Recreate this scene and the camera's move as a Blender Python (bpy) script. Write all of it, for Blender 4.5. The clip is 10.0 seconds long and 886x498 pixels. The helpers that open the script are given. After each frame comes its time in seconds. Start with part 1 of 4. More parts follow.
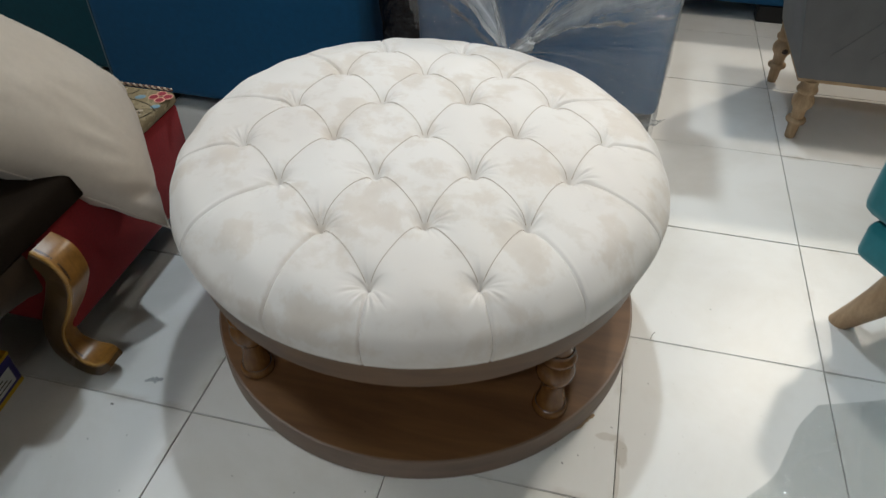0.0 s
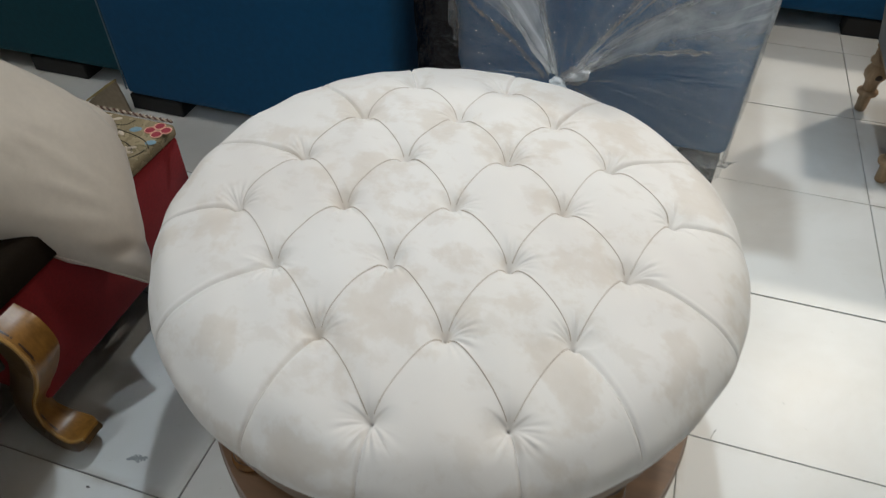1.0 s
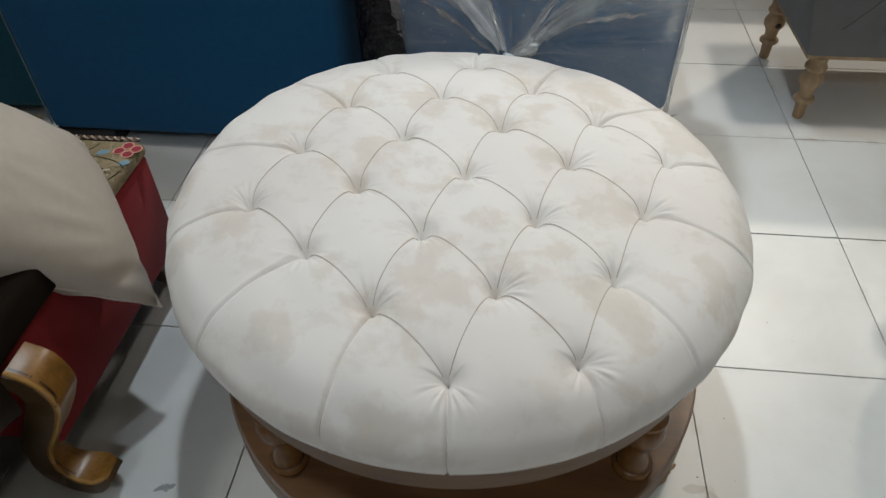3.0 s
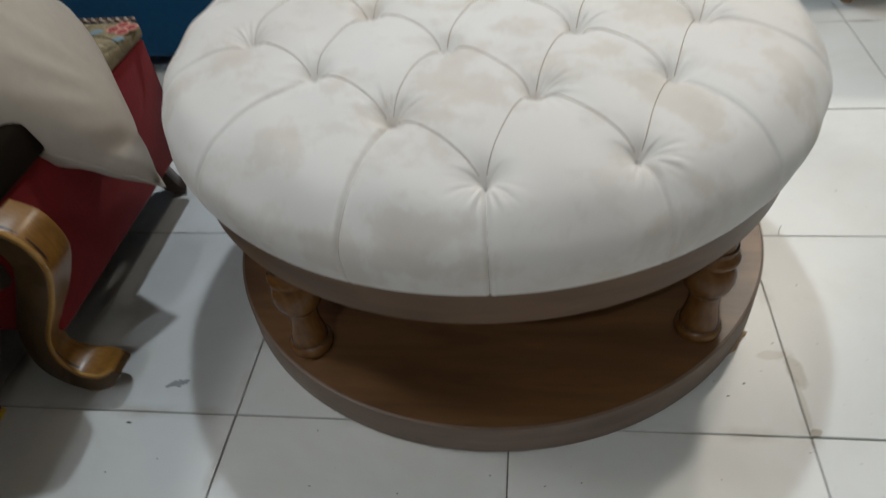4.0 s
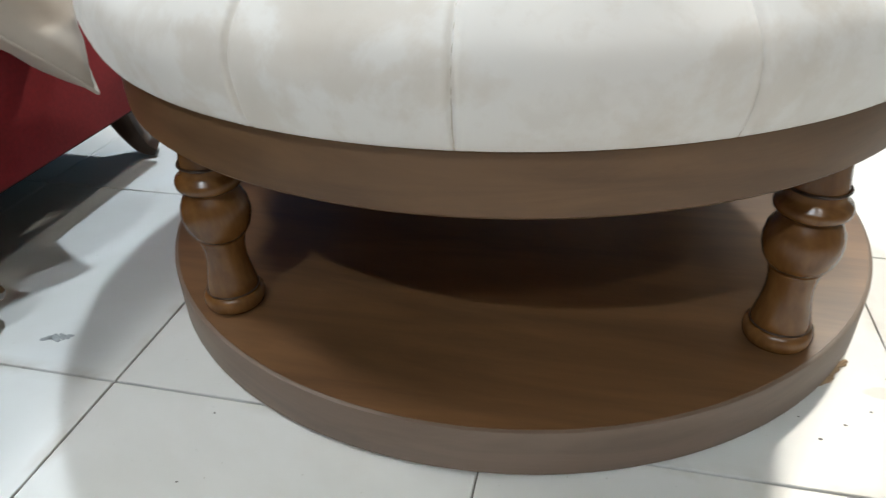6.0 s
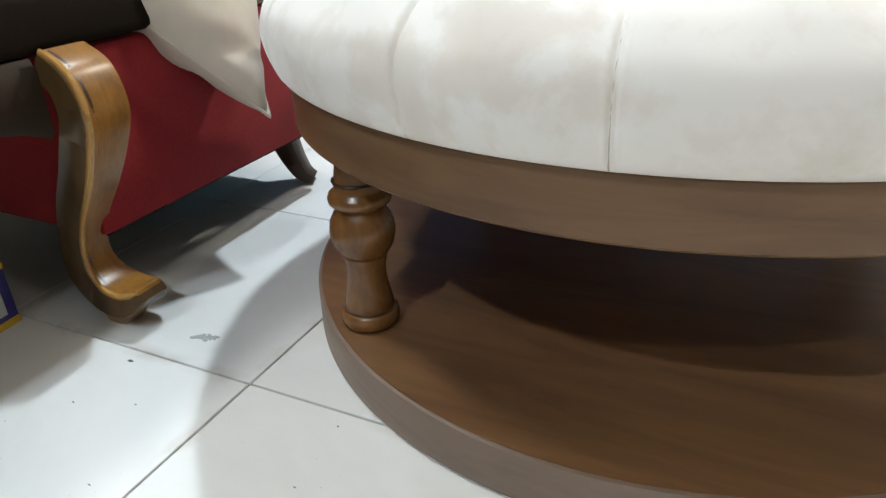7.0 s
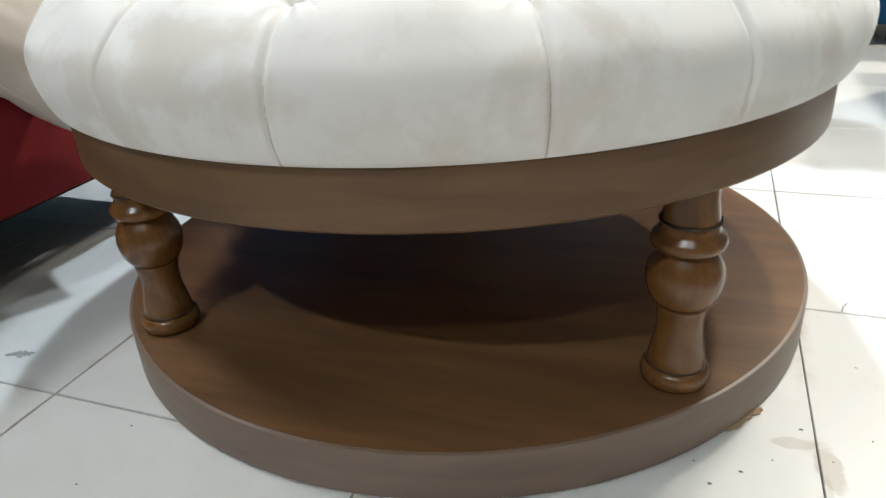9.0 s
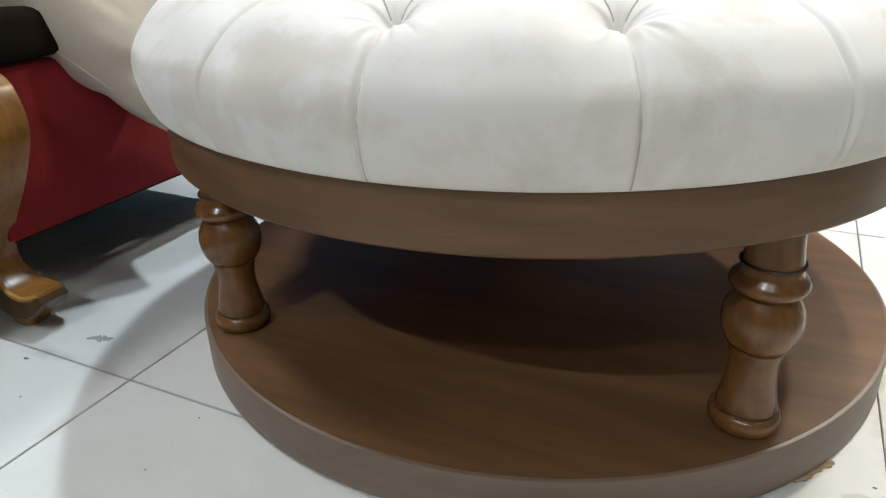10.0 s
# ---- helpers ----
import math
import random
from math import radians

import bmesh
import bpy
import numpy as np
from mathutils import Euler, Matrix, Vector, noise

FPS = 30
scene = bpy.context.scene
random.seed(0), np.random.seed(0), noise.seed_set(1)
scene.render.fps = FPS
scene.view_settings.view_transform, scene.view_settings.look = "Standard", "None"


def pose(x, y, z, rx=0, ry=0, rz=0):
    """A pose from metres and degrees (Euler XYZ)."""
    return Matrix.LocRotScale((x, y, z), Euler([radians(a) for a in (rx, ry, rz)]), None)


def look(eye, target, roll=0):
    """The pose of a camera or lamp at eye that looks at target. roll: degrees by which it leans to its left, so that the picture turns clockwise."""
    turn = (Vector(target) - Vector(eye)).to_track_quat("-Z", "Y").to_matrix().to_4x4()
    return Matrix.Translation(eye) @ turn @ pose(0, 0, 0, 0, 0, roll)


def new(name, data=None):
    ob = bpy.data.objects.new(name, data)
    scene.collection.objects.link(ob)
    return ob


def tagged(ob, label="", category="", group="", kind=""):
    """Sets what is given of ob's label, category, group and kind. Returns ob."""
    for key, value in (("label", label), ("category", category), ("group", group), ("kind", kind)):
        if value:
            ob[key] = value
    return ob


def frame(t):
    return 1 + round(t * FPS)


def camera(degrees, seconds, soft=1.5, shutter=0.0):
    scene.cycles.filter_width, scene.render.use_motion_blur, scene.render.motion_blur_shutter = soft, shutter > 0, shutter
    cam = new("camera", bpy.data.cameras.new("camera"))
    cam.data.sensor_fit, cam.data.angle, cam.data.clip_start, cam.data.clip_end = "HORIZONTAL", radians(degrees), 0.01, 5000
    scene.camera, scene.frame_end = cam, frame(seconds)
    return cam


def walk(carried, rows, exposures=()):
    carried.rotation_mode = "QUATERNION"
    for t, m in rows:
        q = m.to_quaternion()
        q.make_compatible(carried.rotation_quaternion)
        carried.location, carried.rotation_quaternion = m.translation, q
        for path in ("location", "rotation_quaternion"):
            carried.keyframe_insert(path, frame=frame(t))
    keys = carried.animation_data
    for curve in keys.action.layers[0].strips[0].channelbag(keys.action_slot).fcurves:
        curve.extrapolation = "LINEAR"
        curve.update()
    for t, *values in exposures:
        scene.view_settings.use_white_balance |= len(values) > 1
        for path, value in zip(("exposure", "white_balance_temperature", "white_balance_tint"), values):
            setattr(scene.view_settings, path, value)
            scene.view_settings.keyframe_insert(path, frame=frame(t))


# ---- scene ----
cam = camera(64.40, 10.0, soft=1.3, shutter=0.3)
# seconds, place in metres, turn in degrees; the ottoman's centre on the floor is the origin
PATH = [
    (0.0, 0.2946, -1.0709, 1.1423, 48.23, -0.23, 13.82),
    (0.5, 0.2720, -0.9190, 1.1443, 48.28, 0.19, 14.75),
    (1.0, 0.2395, -0.7972, 1.1354, 46.06, 0.05, 17.87),
    (1.5, 0.0953, -0.6913, 1.1357, 45.37, -0.64, 5.21),
    (2.0, 0.0185, -0.6430, 1.1385, 44.50, -2.22, -1.34),
    (2.5, 0.0221, -0.7155, 1.1217, 43.98, -2.09, 3.46),
    (2.7, 0.0547, -0.7933, 1.1171, 45.40, -0.74, 5.41),
    (3.8, 0.0962, -0.9850, 0.9721, 47.55, 3.17, 6.88),
    (4.0, 0.0686, -0.9589, 0.8593, 47.06, 4.65, 5.63),
    (4.5, 0.0530, -0.8891, 0.7046, 45.99, 1.45, 9.03),
    (5.0, 0.0916, -0.8603, 0.6776, 49.12, 2.63, 6.70),
    (5.2, 0.1011, -0.8684, 0.6240, 52.50, 1.41, 7.42),
    (6.3, 0.1192, -0.8619, 0.4995, 58.13, 1.13, 18.86),
    (6.5, 0.1193, -0.8585, 0.4895, 58.89, 0.64, 23.15),
    (7.0, 0.1130, -0.8728, 0.4822, 62.82, 2.04, 25.27),
    (7.5, 0.1072, -0.8707, 0.4703, 63.73, 3.32, 25.48),
    (8.0, 0.1968, -0.8879, 0.4545, 59.73, 5.18, 18.68),
    (8.5, 0.2719, -0.8665, 0.4733, 61.23, 4.67, 16.28),
    (9.0, 0.3011, -0.8615, 0.4822, 63.74, 3.19, 19.53),
    (9.5, 0.3003, -0.8617, 0.4915, 65.05, 1.75, 24.42),
    (10.0, 0.2891, -0.8679, 0.4920, 64.94, 1.36, 25.65),
]
walk(cam, [(t, pose(x, y, z, rx, ry, rz)) for t, x, y, z, rx, ry, rz in PATH],
     [(0.0, 0.25, 6060, 7), (1.0, 0.15, 6010, 7), (2.0, 0.07, 5990, 7), (2.5, 0.07, 6030, 7), (4.0, 0.11, 5990, 7), (4.5, 0.35, 5990, 7), (5.0, 0.69, 5960, 6), (6.5, 1.51, 5940, 6), (7.0, 1.57, 5940, 6), (7.5, 1.57, 5930, 6), (8.0, 1.67, 5910, 6), (8.5, 1.43, 5900, 6), (9.0, 1.25, 5920, 6), (10.0, 1.17, 5920, 6)])

# ---- light: ceiling lamps of a showroom, and two added fills ----
world = bpy.data.worlds.new("world")
world.use_nodes = True
world.node_tree.nodes["Background"].inputs[0].default_value = (0.9, 0.95, 1.0, 1)
world.node_tree.nodes["Background"].inputs[1].default_value = 0.03
scene.world = world
CEILING = 4.0


def ceiling_or_fill_lamp(x, y, power, colour, size):
    data = bpy.data.lights.new("ceiling_or_fill_lamp", "AREA")
    data.shape, data.size, data.energy, data.color = "DISK", size, power, colour
    ob = new("ceiling_or_fill_lamp", data)
    ob.location = (x, y, CEILING - 0.02)
    return ob


COOL, WARM, SOFT = (0.92, 0.975, 1.0), (1.0, 0.87, 0.72), (1.0, 0.95, 0.88)


def ceiling_spot(x, y, power, colour, aim, angle, soft):
    data = bpy.data.lights.new("ceiling_spot", "SPOT")
    data.energy, data.color, data.spot_size, data.spot_blend, data.shadow_soft_size = power, colour, radians(angle), 1.0, soft
    ob = new("ceiling_spot", data)
    ob.matrix_basis = look((x, y, CEILING - 0.02), (*aim, 0.0))
    return ob


ceiling_spot(-0.17, 1.34, 208, COOL, (0.03, 0.12), 47, 0.09)
ceiling_spot(1.05, 1.05, 178, WARM, (0.95, 0.62), 57, 0.12)
ceiling_or_fill_lamp(2.05, 3.4, 78, WARM, 0.26)
# broad fill added on the left; no fixture is known there
ceiling_or_fill_lamp(-2.45, -0.2, 33, SOFT, 0.8)
ceiling_or_fill_lamp(-0.77, -1.25, 2.5, COOL, 0.16)
ceiling_spot(-0.55, -3.6, 150, COOL, (0.1, 0.1), 42, 0.08)
ceiling_spot(1.15, -3.8, 60, SOFT, (0.2, 0.1), 42, 0.08)
# weak warm fill added on the right to lift the shadows
ceiling_or_fill_lamp(2.8, -0.9, 5, WARM, 0.6)


# ---- materials ----
def material(name):
    mat = bpy.data.materials.new(name)
    mat.use_nodes = True
    return mat, mat.node_tree.nodes, mat.node_tree.links, mat.node_tree.nodes["Principled BSDF"]


def coords(nodes, links, scale=(1, 1, 1), turn=0.0):
    tc, mp = nodes.new("ShaderNodeTexCoord"), nodes.new("ShaderNodeMapping")
    mp.inputs["Scale"].default_value = scale
    mp.inputs["Rotation"].default_value = (0, 0, turn)
    links.new(tc.outputs["Object"], mp.inputs["Vector"])
    return mp.outputs["Vector"]


def noise_tex(nodes, links, vec, scale, detail=4, rough=0.55, distort=0.0):
    n = nodes.new("ShaderNodeTexNoise")
    n.inputs["Scale"].default_value, n.inputs["Detail"].default_value = scale, detail
    n.inputs["Roughness"].default_value, n.inputs["Distortion"].default_value = rough, distort
    links.new(vec, n.inputs["Vector"])
    return n.outputs["Fac"]


def ramp(nodes, links, fac, stops):
    r = nodes.new("ShaderNodeValToRGB")
    el = r.color_ramp.elements
    while len(el) < len(stops):
        el.new(0.5)
    for e, (p, c) in zip(el, stops):
        e.position, e.color = p, (*c, 1)
    links.new(fac, r.inputs["Fac"])
    return r.outputs["Color"]


def mix_col(nodes, links, fac, a, b, mode="MIX"):
    m = nodes.new("ShaderNodeMix")
    m.data_type, m.blend_type = "RGBA", mode
    for value, sock in ((fac, m.inputs[0]), (a, m.inputs[6]), (b, m.inputs[7])):
        if isinstance(value, (int, float)):
            sock.default_value = value
        elif isinstance(value, tuple):
            sock.default_value = (*value, 1)
        else:
            links.new(value, sock)
    return m.outputs[2]


def bump(nodes, links, bsdf, height, strength, distance):
    b = nodes.new("ShaderNodeBump")
    b.inputs["Strength"].default_value, b.inputs["Distance"].default_value = strength, distance
    links.new(height, b.inputs["Height"])
    links.new(b.outputs["Normal"], bsdf.inputs["Normal"])


def simple(name, colour, rough=0.5, metal=0.0, grain=30.0, vary=0.25, rel=0.0006, sheen=0.0, stretch=(1, 1, 1)):
    """A surface with two scales of colour variation and a fine relief."""
    mat, nodes, links, bsdf = material(name)
    vec = coords(nodes, links, stretch)
    big, fine = noise_tex(nodes, links, vec, grain * 0.2, 3), noise_tex(nodes, links, vec, grain * 6, 5)
    dark, light = tuple(c * (1 - vary) for c in colour), tuple(min(1, c * (1 + vary)) for c in colour)
    col = ramp(nodes, links, big, [(0.3, dark), (0.7, light)])
    col = mix_col(nodes, links, 0.5, col, ramp(nodes, links, fine, [(0.3, dark), (0.7, light)]))
    links.new(col, bsdf.inputs["Base Color"])
    bsdf.inputs["Roughness"].default_value, bsdf.inputs["Metallic"].default_value = rough, metal
    if sheen:
        bsdf.inputs["Sheen Weight"].default_value = sheen
        bsdf.inputs["Sheen Roughness"].default_value = 0.4
    bump(nodes, links, bsdf, fine, 0.5, rel)
    return mat


def velvet_material():
    mat, nodes, links, bsdf = material("cream_velvet")
    vec = coords(nodes, links)
    patch = noise_tex(nodes, links, vec, 9.5, 7, 0.62, 0.12)
    brush = noise_tex(nodes, links, coords(nodes, links, (1.0, 1.5, 1.0), 0.5), 15, 6, 0.62, 0.2)
    cloud = noise_tex(nodes, links, vec, 3.1, 3, 0.5, 0.3)
    fine = noise_tex(nodes, links, vec, 420, 3)
    # the nap lies light one way and tan the other, with crisp edges where a hand has brushed it
    col = ramp(nodes, links, cloud, [(0.35, (0.80, 0.775, 0.745)), (0.65, (0.74, 0.70, 0.66))])
    laid = ramp(nodes, links, patch, [(0.515, (0, 0, 0)), (0.585, (0.7, 0.7, 0.7)), (0.72, (1, 1, 1))])
    col = mix_col(nodes, links, mix_col(nodes, links, 0.48, (0.0, 0.0, 0.0), laid), col, (0.585, 0.50, 0.405))
    over = ramp(nodes, links, brush, [(0.55, (0, 0, 0)), (0.64, (1, 1, 1))])
    col = mix_col(nodes, links, mix_col(nodes, links, 0.28, (0.0, 0.0, 0.0), over), col, (0.60, 0.54, 0.47))
    links.new(col, bsdf.inputs["Base Color"])
    bsdf.inputs["Roughness"].default_value = 0.75
    bsdf.inputs["Sheen Weight"].default_value = 0.35
    bsdf.inputs["Sheen Roughness"].default_value = 0.35
    bump(nodes, links, bsdf, fine, 0.13, 0.0005)
    return mat


def wood_material(name, dark, light, rough=0.32, along=(1.2, 14, 14), turn=0.0, spec=0.5, pore=0.25):
    mat, nodes, links, bsdf = material(name)
    vec = coords(nodes, links, along, turn)
    grain = noise_tex(nodes, links, vec, 3.0, 6, 0.6, 0.8)
    pores = noise_tex(nodes, links, coords(nodes, links, (along[0] * 3, along[1] * 6, along[2] * 6), turn), 6, 4)
    cloud = noise_tex(nodes, links, coords(nodes, links), 5, 2)
    col = ramp(nodes, links, grain, [(0.35, dark), (0.65, light)])
    col = mix_col(nodes, links, pore, col, ramp(nodes, links, pores, [(0.4, dark), (0.6, light)]))
    col = mix_col(nodes, links, 0.5, col, ramp(nodes, links, cloud, [(0.3, (0.75, 0.75, 0.75)), (0.7, (1, 1, 1))]), "MULTIPLY")
    links.new(col, bsdf.inputs["Base Color"])
    bsdf.inputs["Roughness"].default_value = rough
    bsdf.inputs["Specular IOR Level"].default_value = spec
    bump(nodes, links, bsdf, pores, 0.25, 0.0004)
    return mat


def tile_material():
    mat, nodes, links, bsdf = material("white_tile")
    vec = coords(nodes, links)
    geo = nodes.new("ShaderNodeNewGeometry")
    stain = noise_tex(nodes, links, geo.outputs["Position"], 3.2, 5, 0.6, 0.4)
    speck = noise_tex(nodes, links, geo.outputs["Position"], 130, 2)
    info = nodes.new("ShaderNodeObjectInfo")
    tone = ramp(nodes, links, info.outputs["Random"], [(0.0, (0.72, 0.725, 0.71)), (1.0, (0.78, 0.775, 0.755))])
    col = mix_col(nodes, links, 1.0, tone, ramp(nodes, links, stain, [(0.3, (0.9, 0.885, 0.86)), (0.55, (1, 1, 1))]), "MULTIPLY")
    col = mix_col(nodes, links, 1.0, col, ramp(nodes, links, speck, [(0.22, (0.72, 0.70, 0.66)), (0.28, (1, 1, 1))]), "MULTIPLY")
    # brown grime that has crept in along the joints
    sep = nodes.new("ShaderNodeSeparateXYZ")
    links.new(vec, sep.inputs[0])
    near = None
    for axis, half in (("X", 0.2005), ("Y", 0.2005)):
        ab, mr = nodes.new("ShaderNodeMath"), nodes.new("ShaderNodeMapRange")
        ab.operation = "ABSOLUTE"
        links.new(sep.outputs[axis], ab.inputs[0])
        mr.inputs["From Min"].default_value, mr.inputs["From Max"].default_value = half - 0.016, half
        links.new(ab.outputs[0], mr.inputs["Value"])
        if near is None:
            near = mr.outputs["Result"]
        else:
            mx = nodes.new("ShaderNodeMath")
            mx.operation = "MAXIMUM"
            links.new(near, mx.inputs[0])
            links.new(mr.outputs["Result"], mx.inputs[1])
            near = mx.outputs[0]
    blot = ramp(nodes, links, noise_tex(nodes, links, geo.outputs["Position"], 6.5, 5, 0.65, 0.3), [(0.55, (0, 0, 0)), (0.75, (0.75, 0.75, 0.75))])
    grime = nodes.new("ShaderNodeMath")
    grime.operation = "MULTIPLY"
    links.new(near, grime.inputs[0])
    links.new(blot, grime.inputs[1])
    col = mix_col(nodes, links, grime.outputs[0], col, (0.36, 0.30, 0.22))
    # one brown spill that has crossed a joint and run along it to the next crossing
    rough_edge = noise_tex(nodes, links, geo.outputs["Position"], 42, 4, 0.6)
    for at, half, turn, deep in (((0.420, -0.2675, 0), (0.024, 0.0085, 1), 4, 0.30), ((0.4455, -0.292, 0), (0.0125, 0.037, 1), 6, 0.42), ((0.4425, -0.352, 0), (0.0045, 0.050, 1), 0, 0.30), ((0.4465, -0.3975, 0), (0.0085, 0.0065, 1), 20, 0.65)):
        spill, reach, edge, ragged = nodes.new("ShaderNodeMapping"), nodes.new("ShaderNodeVectorMath"), nodes.new("ShaderNodeMapRange"), nodes.new("ShaderNodeMath")
        spill.vector_type, reach.operation, ragged.operation = "TEXTURE", "LENGTH", "MULTIPLY_ADD"
        spill.inputs["Location"].default_value, spill.inputs["Scale"].default_value = at, half
        spill.inputs["Rotation"].default_value = (0, 0, radians(turn))
        links.new(geo.outputs["Position"], spill.inputs["Vector"])
        links.new(spill.outputs[0], reach.inputs[0])
        links.new(rough_edge, ragged.inputs[0])
        ragged.inputs[1].default_value = -1.3
        links.new(reach.outputs["Value"], ragged.inputs[2])
        for key, val in (("From Min", 0.15), ("From Max", 0.42), ("To Min", deep), ("To Max", 0.0)):
            edge.inputs[key].default_value = val
        links.new(ragged.outputs[0], edge.inputs["Value"])
        col = mix_col(nodes, links, edge.outputs["Result"], col, (0.29, 0.235, 0.155))
    links.new(col, bsdf.inputs["Base Color"])
    rr = nodes.new("ShaderNodeMapRange")
    rr.inputs["To Min"].default_value, rr.inputs["To Max"].default_value = 0.26, 0.42
    links.new(stain, rr.inputs["Value"])
    links.new(rr.outputs["Result"], bsdf.inputs["Roughness"])
    bump(nodes, links, bsdf, noise_tex(nodes, links, vec, 9, 2), 0.06, 0.002)
    return mat


def film_material(name, haze, gloss, tint=(0.97, 0.98, 0.99)):
    """Clear plastic film: mostly see-through, a little milky, with sharp highlights."""
    mat, nodes, links, bsdf = material(name)
    nodes.remove(bsdf)
    out = nodes["Material Output"]
    clear, shine, milk = nodes.new("ShaderNodeBsdfTransparent"), nodes.new("ShaderNodeBsdfGlossy"), nodes.new("ShaderNodeBsdfDiffuse")
    clear.inputs["Color"].default_value = (*tint, 1)
    shine.inputs["Roughness"].default_value = 0.13
    milk.inputs["Color"].default_value = (0.8, 0.84, 0.88, 1)
    vec = coords(nodes, links)
    # the film is milkier where it is gathered in pleats that run out from the knot
    off, cut_, ang = nodes.new("ShaderNodeVectorMath"), nodes.new("ShaderNodeSeparateXYZ"), nodes.new("ShaderNodeMath")
    off.inputs[1].default_value = (-0.075, 0, -0.300)
    links.new(vec, off.inputs[0])
    links.new(off.outputs[0], cut_.inputs[0])
    ang.operation = "ARCTAN2"
    links.new(cut_.outputs["Z"], ang.inputs[0])
    links.new(cut_.outputs["X"], ang.inputs[1])
    far, join = nodes.new("ShaderNodeVectorMath"), nodes.new("ShaderNodeCombineXYZ")
    far.operation = "LENGTH"
    links.new(off.outputs[0], far.inputs[0])
    links.new(ang.outputs[0], join.inputs[0])
    links.new(far.outputs["Value"], join.inputs[1])
    rays = noise_tex(nodes, links, join.outputs[0], 2.2, 5, 0.62, 0.6)
    cloud = noise_tex(nodes, links, vec, 7, 4, 0.6, 1.0)
    bands = None
    for centre, width in ((0.50, 0.42), (2.28, 0.55)):
        sub, ab, mr = nodes.new("ShaderNodeMath"), nodes.new("ShaderNodeMath"), nodes.new("ShaderNodeMapRange")
        sub.operation, sub.inputs[1].default_value, ab.operation = "SUBTRACT", centre, "ABSOLUTE"
        links.new(ang.outputs[0], sub.inputs[0])
        links.new(sub.outputs[0], ab.inputs[0])
        links.new(ab.outputs[0], mr.inputs["Value"])
        mr.interpolation_type = "SMOOTHSTEP"
        for key, val in (("From Min", 0.0), ("From Max", width), ("To Min", 1.0), ("To Max", 0.0)):
            mr.inputs[key].default_value = val
        if bands is None:
            bands = mr.outputs["Result"]
        else:
            mx = nodes.new("ShaderNodeMath")
            mx.operation = "MAXIMUM"
            links.new(bands, mx.inputs[0])
            links.new(mr.outputs["Result"], mx.inputs[1])
            bands = mx.outputs[0]
    mul, root = nodes.new("ShaderNodeMath"), nodes.new("ShaderNodeMath")
    mul.operation, root.operation = "ADD", "MULTIPLY_ADD"
    links.new(rays, mul.inputs[0])
    links.new(cloud, mul.inputs[1])
    links.new(bands, root.inputs[0])
    root.inputs[1].default_value = 0.27
    half_ = nodes.new("ShaderNodeMath")
    half_.operation, half_.inputs[1].default_value = "MULTIPLY", 0.40
    links.new(mul.outputs[0], half_.inputs[0])
    links.new(half_.outputs[0], root.inputs[2])
    streak = root.outputs[0]
    a, b = nodes.new("ShaderNodeMixShader"), nodes.new("ShaderNodeMixShader")
    rr = nodes.new("ShaderNodeMapRange")
    rr.inputs["From Min"].default_value, rr.inputs["From Max"].default_value = 0.46, 0.70
    rr.inputs["To Min"].default_value, rr.inputs["To Max"].default_value = haze * 0.13, haze
    # thin bright lines along the creases, painted in as extra milk
    thin_ = nodes.new("ShaderNodeVectorMath")
    thin_.operation, thin_.inputs[1].default_value = "MULTIPLY", (5.0, 0.9, 1.0)
    links.new(join.outputs[0], thin_.inputs[0])
    lines_ = ramp(nodes, links, noise_tex(nodes, links, thin_.outputs[0], 3.0, 5, 0.6, 0.3), [(0.56, (0, 0, 0)), (0.66, (1, 1, 1))])
    plus_ = nodes.new("ShaderNodeMath")
    plus_.operation, plus_.use_clamp = "MULTIPLY_ADD", True
    plus_.inputs[1].default_value = haze * 0.38
    links.new(lines_, plus_.inputs[0])
    links.new(rr.outputs["Result"], plus_.inputs[2])
    links.new(streak, rr.inputs["Value"])
    links.new(plus_.outputs[0], a.inputs[0])
    links.new(clear.outputs[0], a.inputs[1])
    links.new(milk.outputs[0], a.inputs[2])
    b.inputs[0].default_value = gloss
    links.new(a.outputs[0], b.inputs[1])
    links.new(shine.outputs[0], b.inputs[2])
    # creases that run out from the knot, and a fine crackle
    wide_ = nodes.new("ShaderNodeVectorMath")
    wide_.operation, wide_.inputs[1].default_value = "MULTIPLY", (3.2, 2.0, 1.0)
    links.new(join.outputs[0], wide_.inputs[0])
    crease = noise_tex(nodes, links, wide_.outputs[0], 3.4, 6, 0.62, 0.5)
    both = nodes.new("ShaderNodeMath")
    both.operation, both.inputs[1].default_value = "MULTIPLY_ADD", 0.22
    links.new(noise_tex(nodes, links, vec, 34, 4, 0.6, 1.5), both.inputs[0])
    links.new(crease, both.inputs[2])
    bm_ = nodes.new("ShaderNodeBump")
    bm_.inputs["Strength"].default_value, bm_.inputs["Distance"].default_value = 1.0, 0.035
    links.new(both.outputs[0], bm_.inputs["Height"])
    links.new(bm_.outputs["Normal"], shine.inputs["Normal"])
    links.new(b.outputs[0], out.inputs["Surface"])
    return mat


